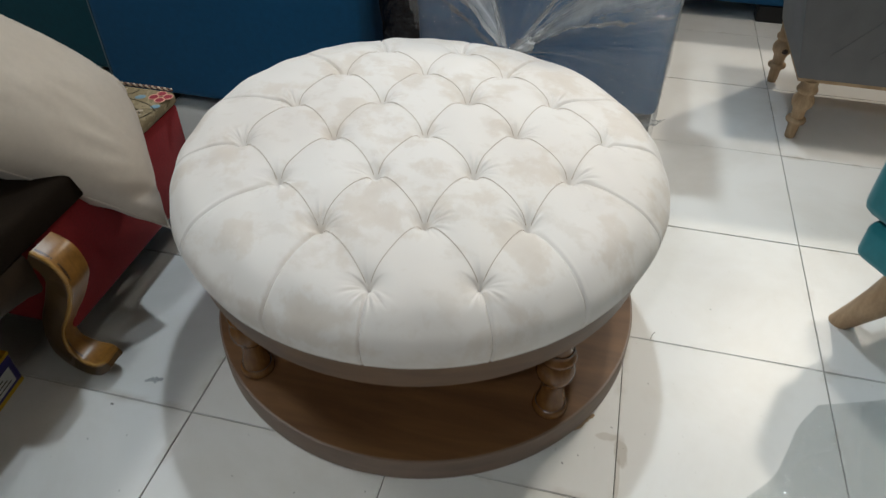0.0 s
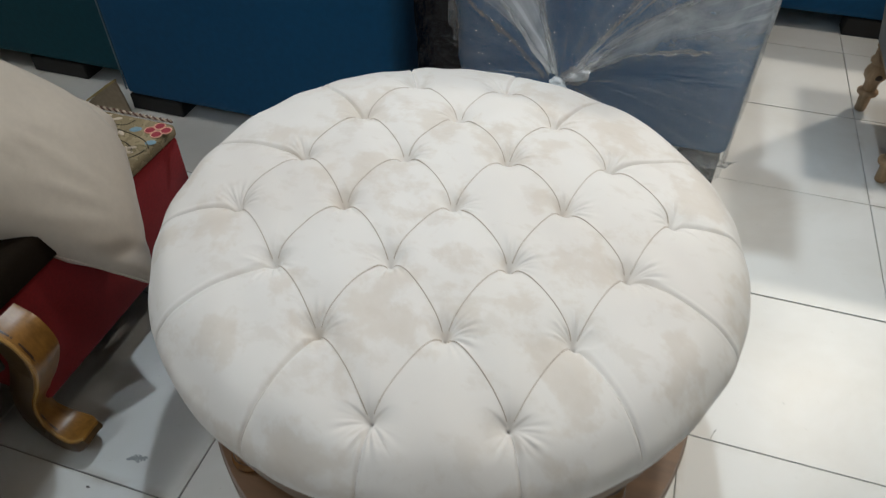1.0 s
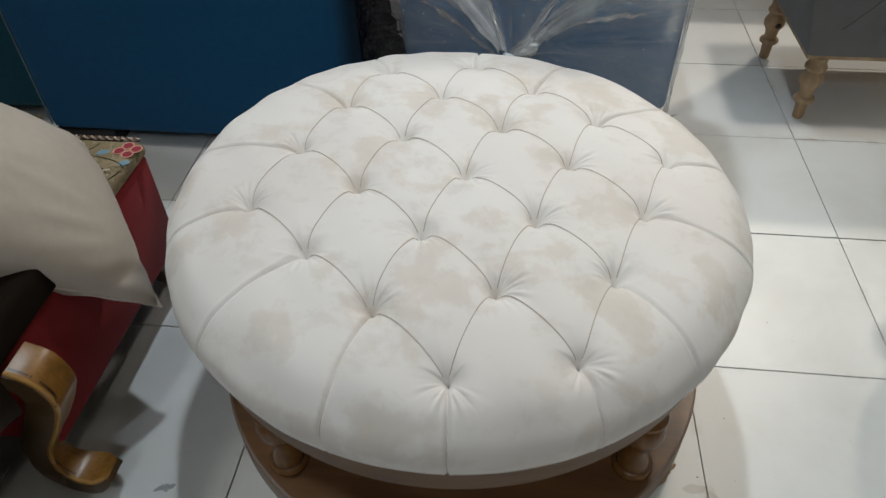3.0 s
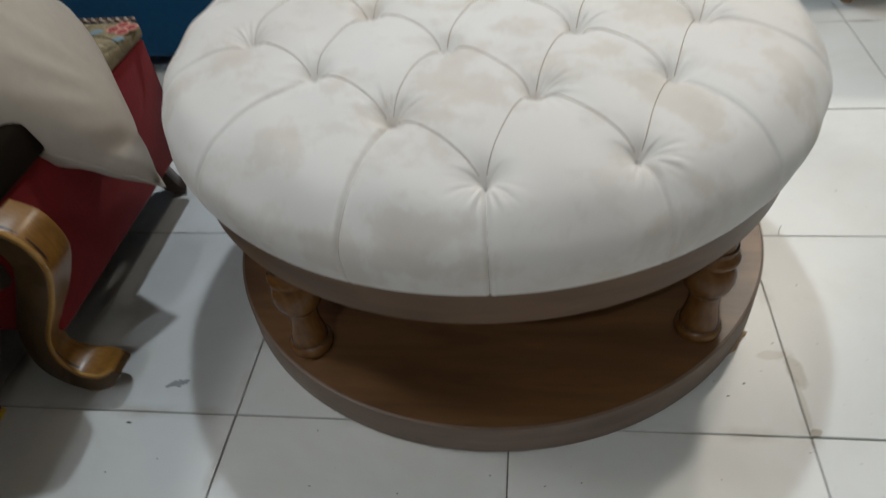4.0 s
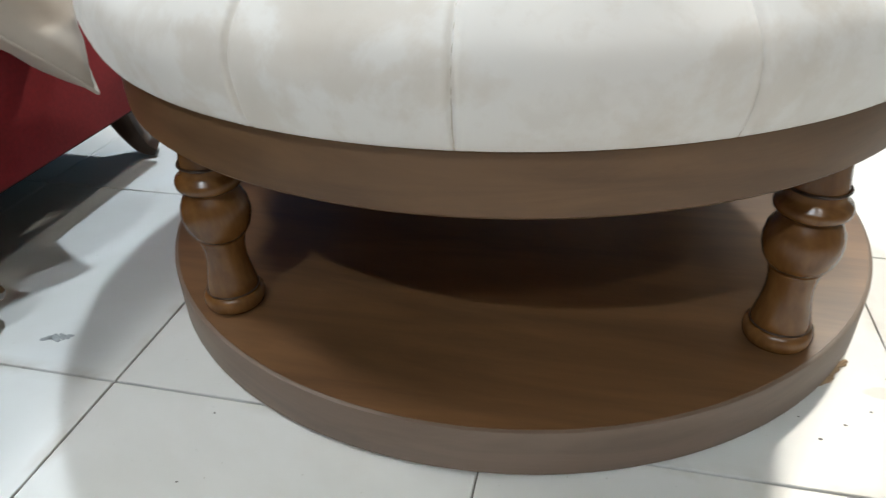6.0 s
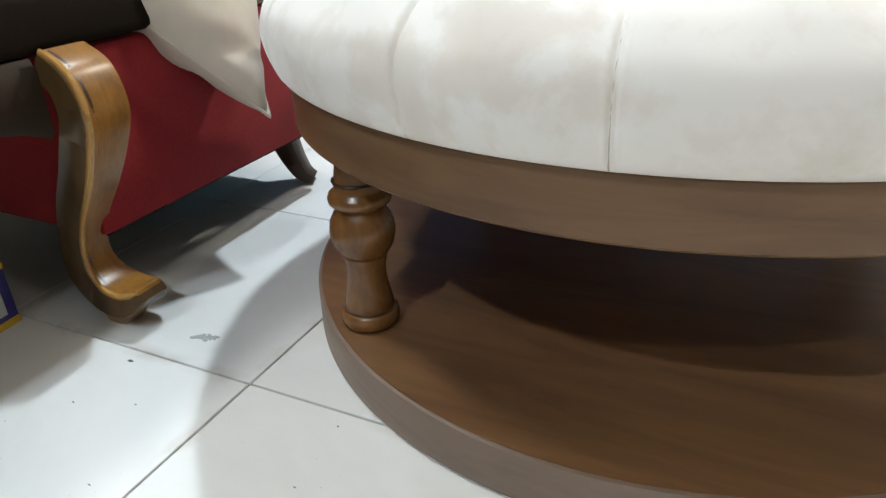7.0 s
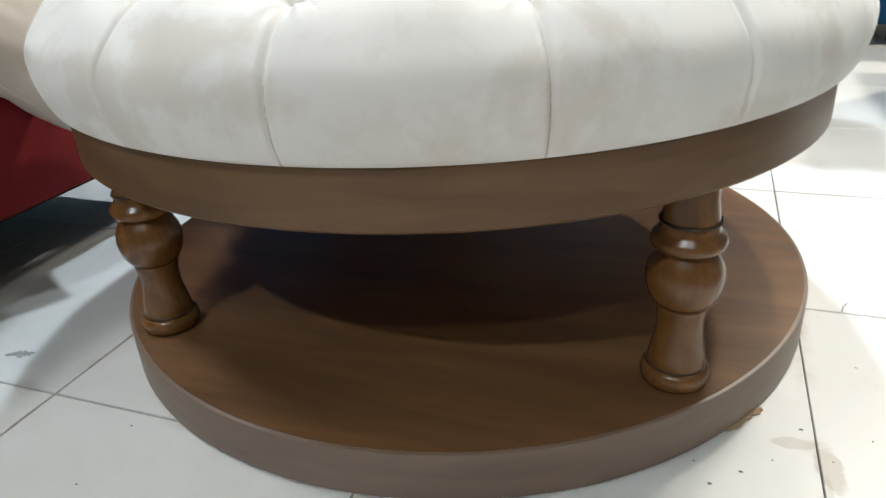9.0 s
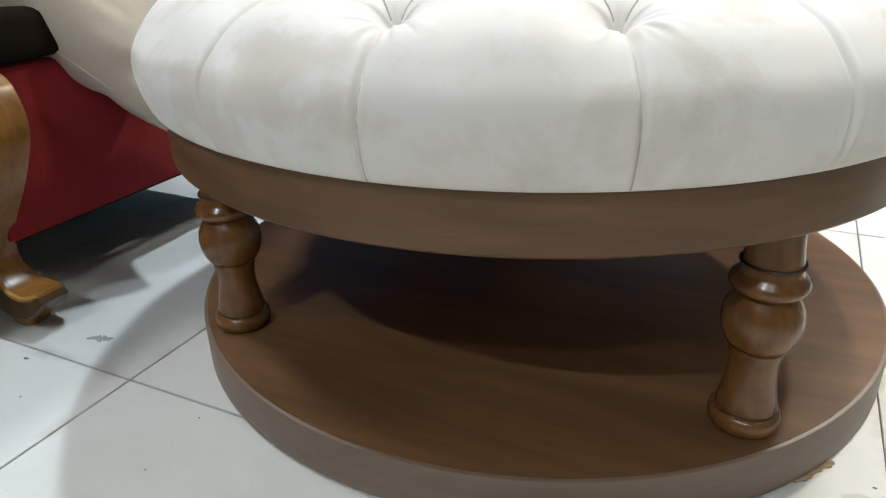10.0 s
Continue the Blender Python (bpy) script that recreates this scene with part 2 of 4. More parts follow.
def floral_material():
    mat, nodes, links, bsdf = material("floral_tapestry")
    vec = coords(nodes, links)
    vor = nodes.new("ShaderNodeTexVoronoi")
    vor.inputs["Scale"].default_value = 16
    links.new(vec, vor.inputs["Vector"])
    weave = noise_tex(nodes, links, vec, 300, 3)
    vine = noise_tex(nodes, links, vec, 22, 3, 0.5, 2.0)
    col = ramp(nodes, links, vine, [(0.42, (0.20, 0.155, 0.085)), (0.49, (0.23, 0.18, 0.10)), (0.50, (0.09, 0.08, 0.035)), (0.53, (0.27, 0.215, 0.125))])
    blob = ramp(nodes, links, vor.outputs["Distance"], [(0.16, (1, 1, 1)), (0.20, (0, 0, 0))])
    pal = ramp(nodes, links, vor.outputs["Color"], [(0.0, (0.22, 0.30, 0.33)), (0.35, (0.42, 0.36, 0.25)), (0.6, (0.19, 0.21, 0.10)), (1.0, (0.35, 0.06, 0.07))])
    col = mix_col(nodes, links, mix_col(nodes, links, 0.7, (0.0, 0.0, 0.0), blob), col, pal)
    links.new(col, bsdf.inputs["Base Color"])
    bsdf.inputs["Roughness"].default_value = 0.85
    bump(nodes, links, bsdf, weave, 0.5, 0.001)
    return mat


VELVET = velvet_material()
STAIN = wood_material("brown_stained_wood", (0.122, 0.060, 0.026), (0.212, 0.106, 0.043), 0.38, (1.0, 5, 5), 0.0, 0.5, 0.10)
BAND = wood_material("brown_edge_band", (0.118, 0.064, 0.031), (0.172, 0.094, 0.044), 0.34, (2, 2, 12), 0.0, 0.35, 0.08)
TURNED = wood_material("turned_walnut", (0.115, 0.048, 0.013), (0.225, 0.104, 0.030), 0.27, (5, 5, 1.5))
PLINTH = wood_material("brown_plinth_band", (0.168, 0.117, 0.084), (0.216, 0.150, 0.108), 0.44, (2, 2, 12), 0.0, 0.6, 0.08)
# darker than the velvet: shade of the cushion's folds put into colour
FOLD_SHADE = simple("fold_shade_velvet", (0.47, 0.405, 0.34), 0.85, grain=60, vary=0.1)
PIPING = simple("dark_piping", (0.085, 0.05, 0.033), 0.6)
TILE = tile_material()
GROUT = simple("grey_grout", (0.13, 0.12, 0.105), 0.9, grain=40, rel=0.001)
# walls and ceiling are never in view; grey picked to limit bounced light
WALL = simple("unseen_wall_grey", (0.36, 0.335, 0.28), 0.8, grain=10, vary=0.08)
RED = simple("red_fabric", (0.235, 0.006, 0.010), 0.9, grain=30, vary=0.22, sheen=0.08)
FLORAL = floral_material()
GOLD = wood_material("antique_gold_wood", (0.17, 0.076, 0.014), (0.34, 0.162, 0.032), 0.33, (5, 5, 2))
# leg sides darker than the gold front: their shade is in the colour
GOLD_SHADE = wood_material("shaded_gold_wood", (0.045, 0.024, 0.008), (0.085, 0.046, 0.016), 0.35, (5, 5, 2))
# near-black umber: the shade under the seat put into the rail's colour
RAIL_SHADE = wood_material("shaded_umber_wood", (0.016, 0.009, 0.004), (0.034, 0.019, 0.008), 0.55, (5, 5, 2), 0.0, 0.3)
GILT = wood_material("bright_gilt", (0.34, 0.18, 0.045), (0.50, 0.29, 0.09), 0.25, (5, 5, 2))
DARKWOOD = wood_material("dark_walnut", (0.040, 0.022, 0.014), (0.075, 0.042, 0.025), 0.35, (8, 8, 2))
BROWN = simple("dark_brown_fabric", (0.012, 0.008, 0.005), 0.95, grain=30, vary=0.2)
BROWN.node_tree.nodes["Principled BSDF"].inputs["Specular IOR Level"].default_value = 0.1
CREAM = simple("cream_satin", (0.55, 0.485, 0.41), 0.55, grain=12, vary=0.06, sheen=0.2)
BLUE = simple("blue_velvet", (0.0016, 0.074, 0.185), 0.85, grain=9, vary=0.16)
NAVY = simple("wrapped_blue_velvet", (0.010, 0.115, 0.285), 0.85, grain=9, vary=0.16)
# teal darkened to carry the shade the left sofa stands in
TEALSHADE = simple("shaded_teal_velvet", (0.002, 0.066, 0.098), 0.85, grain=9, vary=0.2)
TEAL = simple("teal_velvet", (0.012, 0.20, 0.25), 0.75, grain=14, vary=0.15, sheen=0.4)
GREY = simple("grey_fabric", (0.155, 0.150, 0.150), 0.9, grain=60, vary=0.16, sheen=0.2)
BLACK = simple("black_plastic", (0.006, 0.006, 0.007), 0.6)
RAWWOOD = wood_material("raw_beech", (0.33, 0.21, 0.11), (0.52, 0.36, 0.21), 0.55, (10, 10, 2))
CARD = simple("brown_cardboard", (0.17, 0.135, 0.085), 0.85, grain=14, vary=0.25)
FILM = film_material("clear_film", 0.80, 0.26)
# glossy black for the sheet that darkens the gap between two sofas
GAPSHADE = simple("gap_shade_film", (0.006, 0.006, 0.008), 0.16, grain=9, vary=0.3, rel=0.02)
BOXBLUE = simple("blue_print", (0.035, 0.03, 0.17), 0.45, grain=8, vary=0.12)
BOXYELLOW = simple("yellow_print", (0.62, 0.40, 0.02), 0.45, grain=8, vary=0.1)
PAPER = simple("white_paper", (0.62, 0.63, 0.62), 0.7, grain=12, vary=0.08)
DIRT = simple("grey_dirt", (0.13, 0.125, 0.115), 0.9, grain=60, vary=0.4)
PINK = simple("pink_embroidery", (0.60, 0.33, 0.24), 0.9, grain=60, vary=0.2)
CRIMSON = simple("crimson_embroidery", (0.25, 0.025, 0.04), 0.9, grain=60, vary=0.2)


# ---- mesh helpers ----
def link_mesh(name, bm, mat, smooth=None):
    me = bpy.data.meshes.new(name)
    bm.normal_update()
    bm.to_mesh(me)
    bm.free()
    me.materials.append(mat)
    if smooth is not None:
        for p in me.polygons:
            p.use_smooth = True
        me.set_sharp_from_angle(angle=radians(smooth))
    return new(name, me)


def part(name, bm, mat, parent, label="", smooth=40):
    ob = link_mesh(name, bm, mat, smooth)
    ob.parent = parent
    return tagged(ob, label) if label else ob


def thing(name, label, category, at=(0, 0, 0), turn=0, group="", kind=""):
    ob = new(name)
    ob.matrix_basis = pose(*at, 0, 0, turn)
    return tagged(ob, label, category, group, kind)


def box(x0, x1, y0, y1, z0, z1, bevel=0.0, seg=2):
    bm = bmesh.new()
    bmesh.ops.create_cube(bm, size=1)
    for v in bm.verts:
        v.co = Vector(((x0 + x1) / 2 + v.co.x * (x1 - x0), (y0 + y1) / 2 + v.co.y * (y1 - y0), (z0 + z1) / 2 + v.co.z * (z1 - z0)))
    if bevel:
        bmesh.ops.bevel(bm, geom=bm.edges[:], offset=bevel, segments=seg, profile=0.5, affect="EDGES")
    return bm


def lathe(profile, n=48, caps=True):
    """A turned body from (radius, height) pairs."""
    bm = bmesh.new()
    rings = [[bm.verts.new((r * math.cos(2 * math.pi * k / n), r * math.sin(2 * math.pi * k / n), z)) for k in range(n)] for r, z in profile]
    for lo, hi in zip(rings, rings[1:]):
        for k in range(n):
            bm.faces.new((lo[k], lo[(k + 1) % n], hi[(k + 1) % n], hi[k]))
    if caps:
        bm.faces.new(rings[0][::-1])
        bm.faces.new(rings[-1])
    return bm


def spline(points, steps):
    """A smooth line through points (Catmull-Rom)."""
    pts = [Vector(p) for p in points]
    out = []
    for i in range(len(pts) - 1):
        a, b, c, d = pts[max(i - 1, 0)], pts[i], pts[i + 1], pts[min(i + 2, len(pts) - 1)]
        for k in range(steps):
            t = k / steps
            out.append(0.5 * ((2 * b) + (c - a) * t + (2 * a - 5 * b + 4 * c - d) * t * t + (3 * b - a - 3 * c + d) * t ** 3))
    return out + [pts[-1]]


def tube(points, radius, n=8, closed=False):
    bm = bmesh.new()
    rings, count = [], len(points)
    for i, p in enumerate(points):
        a, b = points[i - 1] if (i or closed) else p, points[(i + 1) % count] if (i < count - 1 or closed) else p
        way = (b - a).normalized()
        side = way.cross(Vector((0, 0, 1)))
        side = side.normalized() if side.length > 1e-4 else Vector((1, 0, 0))
        up = side.cross(way)
        rings.append([bm.verts.new(p + radius * (math.cos(2 * math.pi * k / n) * side + math.sin(2 * math.pi * k / n) * up)) for k in range(n)])
    for i in range(count if closed else count - 1):
        lo, hi = rings[i], rings[(i + 1) % count]
        for k in range(n):
            bm.faces.new((lo[k], lo[(k + 1) % n], hi[(k + 1) % n], hi[k]))
    if not closed:
        bm.faces.new(rings[0][::-1])
        bm.faces.new(rings[-1])
    return bm


def move(bm, m):
    bmesh.ops.transform(bm, matrix=m, verts=bm.verts[:])
    return bm


# ---- the setting ----
X0, X1, Y0, Y1 = -2.7, 3.2, -4.6, 4.2
floor = tagged(link_mesh("floor", box(X0, X1, Y0, Y1, -0.12, -0.0035), GROUT), "white glazed floor tiles with thin grey joints", "floor", kind="structure")
tagged(link_mesh("ceiling", box(X0, X1, Y0, Y1, CEILING, CEILING + 0.1), WALL), "plain grey ceiling, unseen, closing the room", "ceiling", kind="structure")
tagged(link_mesh("wall_north", box(X0, X1, Y1, Y1 + 0.12, -0.12, CEILING + 0.1), WALL), "plain grey wall, unseen, closing the room", "wall", kind="structure")
tagged(link_mesh("wall_south", box(X0, X1, Y0 - 0.12, Y0, -0.12, CEILING + 0.1), WALL), "plain grey wall, unseen, closing the room", "wall", kind="structure")
tagged(link_mesh("wall_east", box(X1, X1 + 0.12, Y0 - 0.12, Y1 + 0.12, -0.12, CEILING + 0.1), WALL), "plain grey wall, unseen, closing the room", "wall", kind="structure")
tagged(link_mesh("wall_west", box(X0 - 0.12, X0, Y0 - 0.12, Y1 + 0.12, -0.12, CEILING + 0.1), WALL), "plain grey wall, unseen, closing the room", "wall", kind="structure")

# ---- round tufted ottoman ----
BASE_R, BASE_H, APRON_R, APRON_Z0, APRON_Z1 = 0.4442, 0.0555, 0.4378, 0.2636, 0.3193
TOP = (-0.005, -0.005, 0)   # the upper part is set off the plinth's middle to fit the camera's view
BC = Vector((0.0150, -0.0240))
ROW, COL = Vector((-0.0302, 0.1146)), Vector((0.0798, 0.0206))


def button_place(r, k):
    return BC + ROW * r + COL * k


BUTTONS = [(r, k) for r in range(-3, 4) for k in range(-4, 5) if (r + k) % 2 == 0 and abs(r) + abs(k) <= 4]


def cushion_profile():
    """(radius, height) from the middle of the top to the seam, evenly by length."""
    pts = spline([(0, 0, 0.473), (0.15, 0, 0.470), (0.27, 0, 0.460), (0.36, 0, 0.445), (0.415, 0, 0.427), (0.446, 0, 0.399), (0.459, 0, 0.374), (0.4575, 0, 0.347), (0.449, 0, 0.3235), (0.436, 0, 0.3165)], 12)
    r, z = np.array([p.x for p in pts]), np.array([p.z for p in pts])
    return r, z, np.concatenate([[0], np.cumsum(np.hypot(np.diff(r), np.diff(z)))])


PR, PZ, PL = cushion_profile()
FULL = PL[-1]
FLAT = {b: button_place(*b) * (float(np.interp(button_place(*b).length, PR, PL)) / button_place(*b).length) for b in BUTTONS}


def tuft_folds():
    """The folds between the buttons, and from the outer buttons to the seam: ends and depths."""
    folds = []
    for r0, k0 in BUTTONS:
        for step in ((1, 1), (1, -1)):
            b2 = (r0 + step[0], k0 + step[1])
            if b2 in FLAT:
                folds.append((FLAT[(r0, k0)], FLAT[b2], 0.0400, 0.0400))
    for (r0, k0), p in FLAT.items():
        if abs(r0) + abs(k0) >= 4 or abs(r0) == 3:
            folds.append((p, p.normalized() * FULL, 0.0320, 0.0030))
    return folds


FOLDS = tuft_folds()


def cushion_surface(ux, uy):
    """Places on the tufted cushion for a spread-out plan."""
    rho, th = np.hypot(ux, uy), np.arctan2(uy, ux)
    r, z = np.interp(rho, PL, PR), np.interp(rho, PL, PZ)
    # a bulge towards one side of the back, shaped to fit the camera's view
    full = np.exp(-(((th - 2.5 + math.pi) % (2 * math.pi) - math.pi) / 0.75) ** 2) * np.clip((rho - 0.12) / 0.28, 0, 1) * np.clip((FULL - rho) / 0.09, 0, 1)
    r, z = r * (1 + 0.026 * full), z + 0.006 * full
    dr, dz = np.interp(rho + 0.004, PL, PR) - np.interp(rho - 0.004, PL, PR), np.interp(rho + 0.004, PL, PZ) - np.interp(rho - 0.004, PL, PZ)
    ln = np.hypot(dr, dz) + 1e-9
    nr, nz = -dz / ln, dr / ln
    disp, slot = np.zeros_like(rho), np.zeros_like(rho)
    back = ROW.normalized()
    shallow = 1 - 0.32 * np.clip((rho - 0.30) / 0.14, 0, 1)
    for p, q, c0, c1 in FOLDS:
        d = q - p
        inner = c0 == c1
        t = np.clip(((ux - p.x) * d.x + (uy - p.y) * d.y) / d.length_squared, 0, 1)
        # folds bow a little towards the back between two buttons
        bow = 0.014 * 4 * t * (1 - t) if inner else 0.0
        ox, oy = ux - p.x - t * d.x - bow * back.x, uy - p.y - t * d.y - bow * back.y
        side = ox * d.y - oy * d.x
        dist = np.hypot(ox, oy)
        # one lip of a fold falls in more steeply than the other
        wide = np.where(side > 0, 0.056, 0.066) if inner else np.full_like(side, 0.052)
        q1 = np.clip(dist / wide, 0, 1)
        arch = 1 - np.sqrt(np.clip(1 - np.abs(2 * t - 1) ** 2.0, 0, 1))
        deep = 0.0075 + (c0 - 0.0075) * arch if inner else c1 + (c0 - c1) * np.exp(-(t * d.length) / 0.040)
        drop = deep * (1 - np.sqrt(np.clip(1 - (1 - q1) ** 2.3, 0, 1)))
        disp = np.maximum(disp, drop * shallow)
        if inner:
            slot = np.maximum(slot, 0.0034 * np.exp(-(dist / 0.0015) ** 2))
        else:
            # a sewn crease between two raised lips runs down to the seam
            slot = np.where(dist < 0.012, np.maximum(slot, 0.0030 * np.exp(-(dist / 0.0019) ** 2)) - 0.0007 * np.exp(-((dist - 0.0058) / 0.0026) ** 2), slot)
    rng = np.random.default_rng(5)
    for p in FLAT.values():
        dx, dy = ux - p.x, uy - p.y
        db = np.hypot(dx, dy)
        disp += 0.0080 * np.exp(-(db / 0.012) ** 1.2)
        an, ph = np.arctan2(dy, dx), rng.uniform(0, 6.28, 3)
        fan = np.sin(14 * an + ph[0] + 30 * db) * 0.7 + np.sin(23 * an + ph[1] - 20 * db) * 0.5
        disp += 0.0013 * np.exp(-((db - 0.025) / 0.017) ** 2) * fan * np.clip(np.sin(an + ph[2]) + 0.1, 0, 1)
    # slow unevenness of the stuffing
    disp += 0.0016 * (np.sin(ux * 31 + 2 * np.sin(uy * 17)) * np.sin(uy * 27 + 1.3) + 0.6 * np.sin(ux * 63 + uy * 41)) * np.clip((FULL - rho) / 0.03, 0, 1)
    disp = disp * np.clip((FULL - rho - 0.008) / 0.05, 0, 1) + slot * np.clip((FULL - rho - 0.006) / 0.012, 0, 1)
    return (r - disp * nr) * np.cos(th), (r - disp * nr) * np.sin(th), z - disp * nz


def build_cushion(parent):
    n = 840
    g = np.linspace(-1, 1, n + 1)
    gx, gy = np.meshgrid(g, g, indexing="ij")
    ax, ay = np.abs(gx), np.abs(gy)
    big = np.maximum(ax, ay)
    ratio = np.where(big > 0, np.where(ax > ay, gy / np.where(gx == 0, 1, gx), gx / np.where(gy == 0, 1, gy)), 0)
    th = np.where(ax >= ay, np.where(gx >= 0, 0, np.pi) + ratio * np.pi / 4, np.where(gy >= 0, np.pi / 2, -np.pi / 2) - ratio * np.pi / 4)
    x, y, z = cushion_surface(big * FULL * np.cos(th), big * FULL * np.sin(th))
    me = bpy.data.meshes.new("cushion")
    ids = np.arange((n + 1) ** 2).reshape(n + 1, n + 1)
    quads = np.stack([ids[:-1, :-1], ids[1:, :-1], ids[1:, 1:], ids[:-1, 1:]], -1).reshape(-1, 4)
    me.from_pydata(np.stack([x, y, z], -1).reshape(-1, 3).tolist(), [], quads.tolist())
    me.materials.append(VELVET)
    me.polygons.foreach_set("use_smooth", [True] * len(me.polygons))
    ob = new("cushion", me)
    ob.parent = parent
    tagged(ob, "cream velvet cushion with deep diamond tufting")
    # a covered button sunk in every tuft
    for p in FLAT.values():
        bx, by, bz = cushion_surface(np.array([p.x]), np.array([p.y]))
        bm = lathe([(0.0055, -0.004), (0.0062, 0.0), (0.005, 0.0022), (0.002, 0.0032)], 12)
        part("button", bm, VELVET, ob).location = (bx[0], by[0], bz[0] + 0.0005)
    # a darker tube along each fold paints in its shadow line
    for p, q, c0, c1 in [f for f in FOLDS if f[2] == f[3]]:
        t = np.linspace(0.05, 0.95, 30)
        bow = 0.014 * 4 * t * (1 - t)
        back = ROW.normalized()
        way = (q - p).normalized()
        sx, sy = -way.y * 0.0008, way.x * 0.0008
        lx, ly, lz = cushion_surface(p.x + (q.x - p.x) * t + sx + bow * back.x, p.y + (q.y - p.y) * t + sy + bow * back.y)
        part("fold", tube([Vector(v) for v in zip(lx, ly, lz + 0.0004)], 0.0007, 5), FOLD_SHADE, ob)
    # the same painted shadow line down each outer crease
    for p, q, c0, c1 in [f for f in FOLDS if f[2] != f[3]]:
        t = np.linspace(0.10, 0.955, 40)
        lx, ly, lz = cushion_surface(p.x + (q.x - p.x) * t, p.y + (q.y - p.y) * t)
        part("crease", tube([Vector(v) for v in zip(lx, ly, lz)], 0.0008, 5), FOLD_SHADE, ob)


ottoman = thing("ottoman", "round cream velvet tufted ottoman on brown turned legs", "ottoman", (0, -0.0057, 0))
part("base", lathe([(BASE_R - 0.012, 0.0), (BASE_R - 0.003, 0.0008), (BASE_R, 0.004), (BASE_R, BASE_H - 0.0025), (BASE_R - 0.0008, BASE_H - 0.0006), (BASE_R - 0.0025, BASE_H)], 160), PLINTH, ottoman, "round brown wooden plinth", 30)
part("shelf_top", lathe([(BASE_R - 0.0045, BASE_H - 0.003), (BASE_R - 0.0045, BASE_H + 0.0007)], 160), STAIN, ottoman, "dark brown veneered shelf top", 30)
part("apron", lathe([(APRON_R - 0.03, APRON_Z0 + 0.0005), (APRON_R - 0.003, APRON_Z0), (APRON_R, APRON_Z0 + 0.003), (APRON_R, APRON_Z1 - 0.004), (APRON_R - 0.002, APRON_Z1 - 0.0008), (APRON_R - 0.006, APRON_Z1), (APRON_R - 0.05, APRON_Z1)], 160), BAND, ottoman, "brown wooden apron ring", 30)
part("underside", lathe([(APRON_R - 0.028, APRON_Z0 + 0.012), (APRON_R - 0.028, APRON_Z0 + 0.02)], 96), DARKWOOD, ottoman)
part("piping", tube([Vector(((APRON_R + 0.0008) * math.cos(a), (APRON_R + 0.0008) * math.sin(a), APRON_Z1 + 0.0008)) for a in np.linspace(0, 2 * math.pi, 180, endpoint=False)], 0.0019, 6, True), PIPING, ottoman)
build_cushion(ottoman)
for ob_ in ottoman.children:
    if ob_.name.split(".")[0] in ("apron", "underside", "piping", "cushion"):
        ob_.location = TOP
LEG = [(0.029, 0.0), (0.0315, 0.003), (0.0328, 0.009), (0.0318, 0.016), (0.0288, 0.0195), (0.0268, 0.0205), (0.0278, 0.0225), (0.026, 0.032), (0.0225, 0.050), (0.0212, 0.062), (0.0216, 0.075), (0.0235, 0.085), (0.0243, 0.0885), (0.0228, 0.0900), (0.0262, 0.0915), (0.0315, 0.101), (0.0342, 0.112), (0.0348, 0.120), (0.0332, 0.131), (0.0285, 0.141), (0.0258, 0.1450), (0.0245, 0.1478), (0.0285, 0.1495), (0.0325, 0.1535), (0.0332, 0.158), (0.0315, 0.163), (0.0270, 0.1665), (0.0258, 0.170), (0.0245, 0.182), (0.0222, 0.198), (0.0215, 0.2203)]
LEG = [(r, z * (APRON_Z0 - BASE_H + 0.0003) / 0.2203) for r, z in LEG]
for k in range(4):
    leg = part("leg", lathe(LEG, 40), TURNED, ottoman, "turned walnut-brown leg with a ball", 50)
    for rr, zz in ((0.0270, 0.0207), (0.0232, 0.0898), (0.0250, 0.1474), (0.0262, 0.1680)):
        part("groove", tube([Vector((rr * math.cos(b), rr * math.sin(b), zz)) for b in np.linspace(0, 2 * math.pi, 36, endpoint=False)], 0.0014, 6, True), DARKWOOD, leg, "dark stained turning groove")
    a = radians((-130, -40.6, 49, 141)[k])
    leg.location = (0.400 * math.cos(a), 0.400 * math.sin(a), BASE_H + 0.0007)


# ---- sofas along the back ----
def sofa_back(name, label, mat, x0, x1, y0, depth, z0, z1, feet, group="blue sofas"):
    sofa = thing(name, label, "sofa", ((x0 + x1) / 2, y0, 0), 0, group)
    half = (x1 - x0) / 2
    part("backrest", box(-half, half, 0, 0.24, z0, z1, 0.025, 3), mat, sofa)
    low = z0 + 0.45 * (z1 - z0)
    part("seat", box(-half + 0.121, half - 0.121, 0.241, depth, z0, low, 0.025, 3), mat, sofa)
    for ax in (-half, half - 0.12):
        part("arm", box(ax, ax + 0.12, 0.241, depth, z0, low + 0.18, 0.025, 3), mat, sofa)
    for f0, f1 in feet:
        c = (x0 + x1) / 2
        part("foot", box(f0 - c, f1 - c, 0.006, 0.08, 0.0, z0 + 0.002, 0.004, 1), BLACK, sofa)
    return sofa


sofa_back("sofa", "deep blue velvet sofa on black block feet", BLUE, -1.175, -0.345, 0.607, 0.8, 0.047, 0.92, [(-1.17, -1.00), (-0.50, -0.38)])
# pale tube standing in for the light streak between two sofas
for ob_ in [o for o in bpy.data.objects if o.name == "sofa"]:
    part("piping", tube([Vector((-0.4165, 0.012, z)) for z in np.linspace(0.06, 0.88, 12)], 0.0022, 6), simple("pale_streak", (0.16, 0.22, 0.26), 0.6), ob_, "thin pale streak in the gap beside the sofa")
sofa_back("sofa", "teal velvet sofa with its shade put into the colour", TEALSHADE, -2.4, -1.218, 0.70, 0.8, 0.05, 0.92, [(-2.2, -2.0), (-1.6, -1.4)])
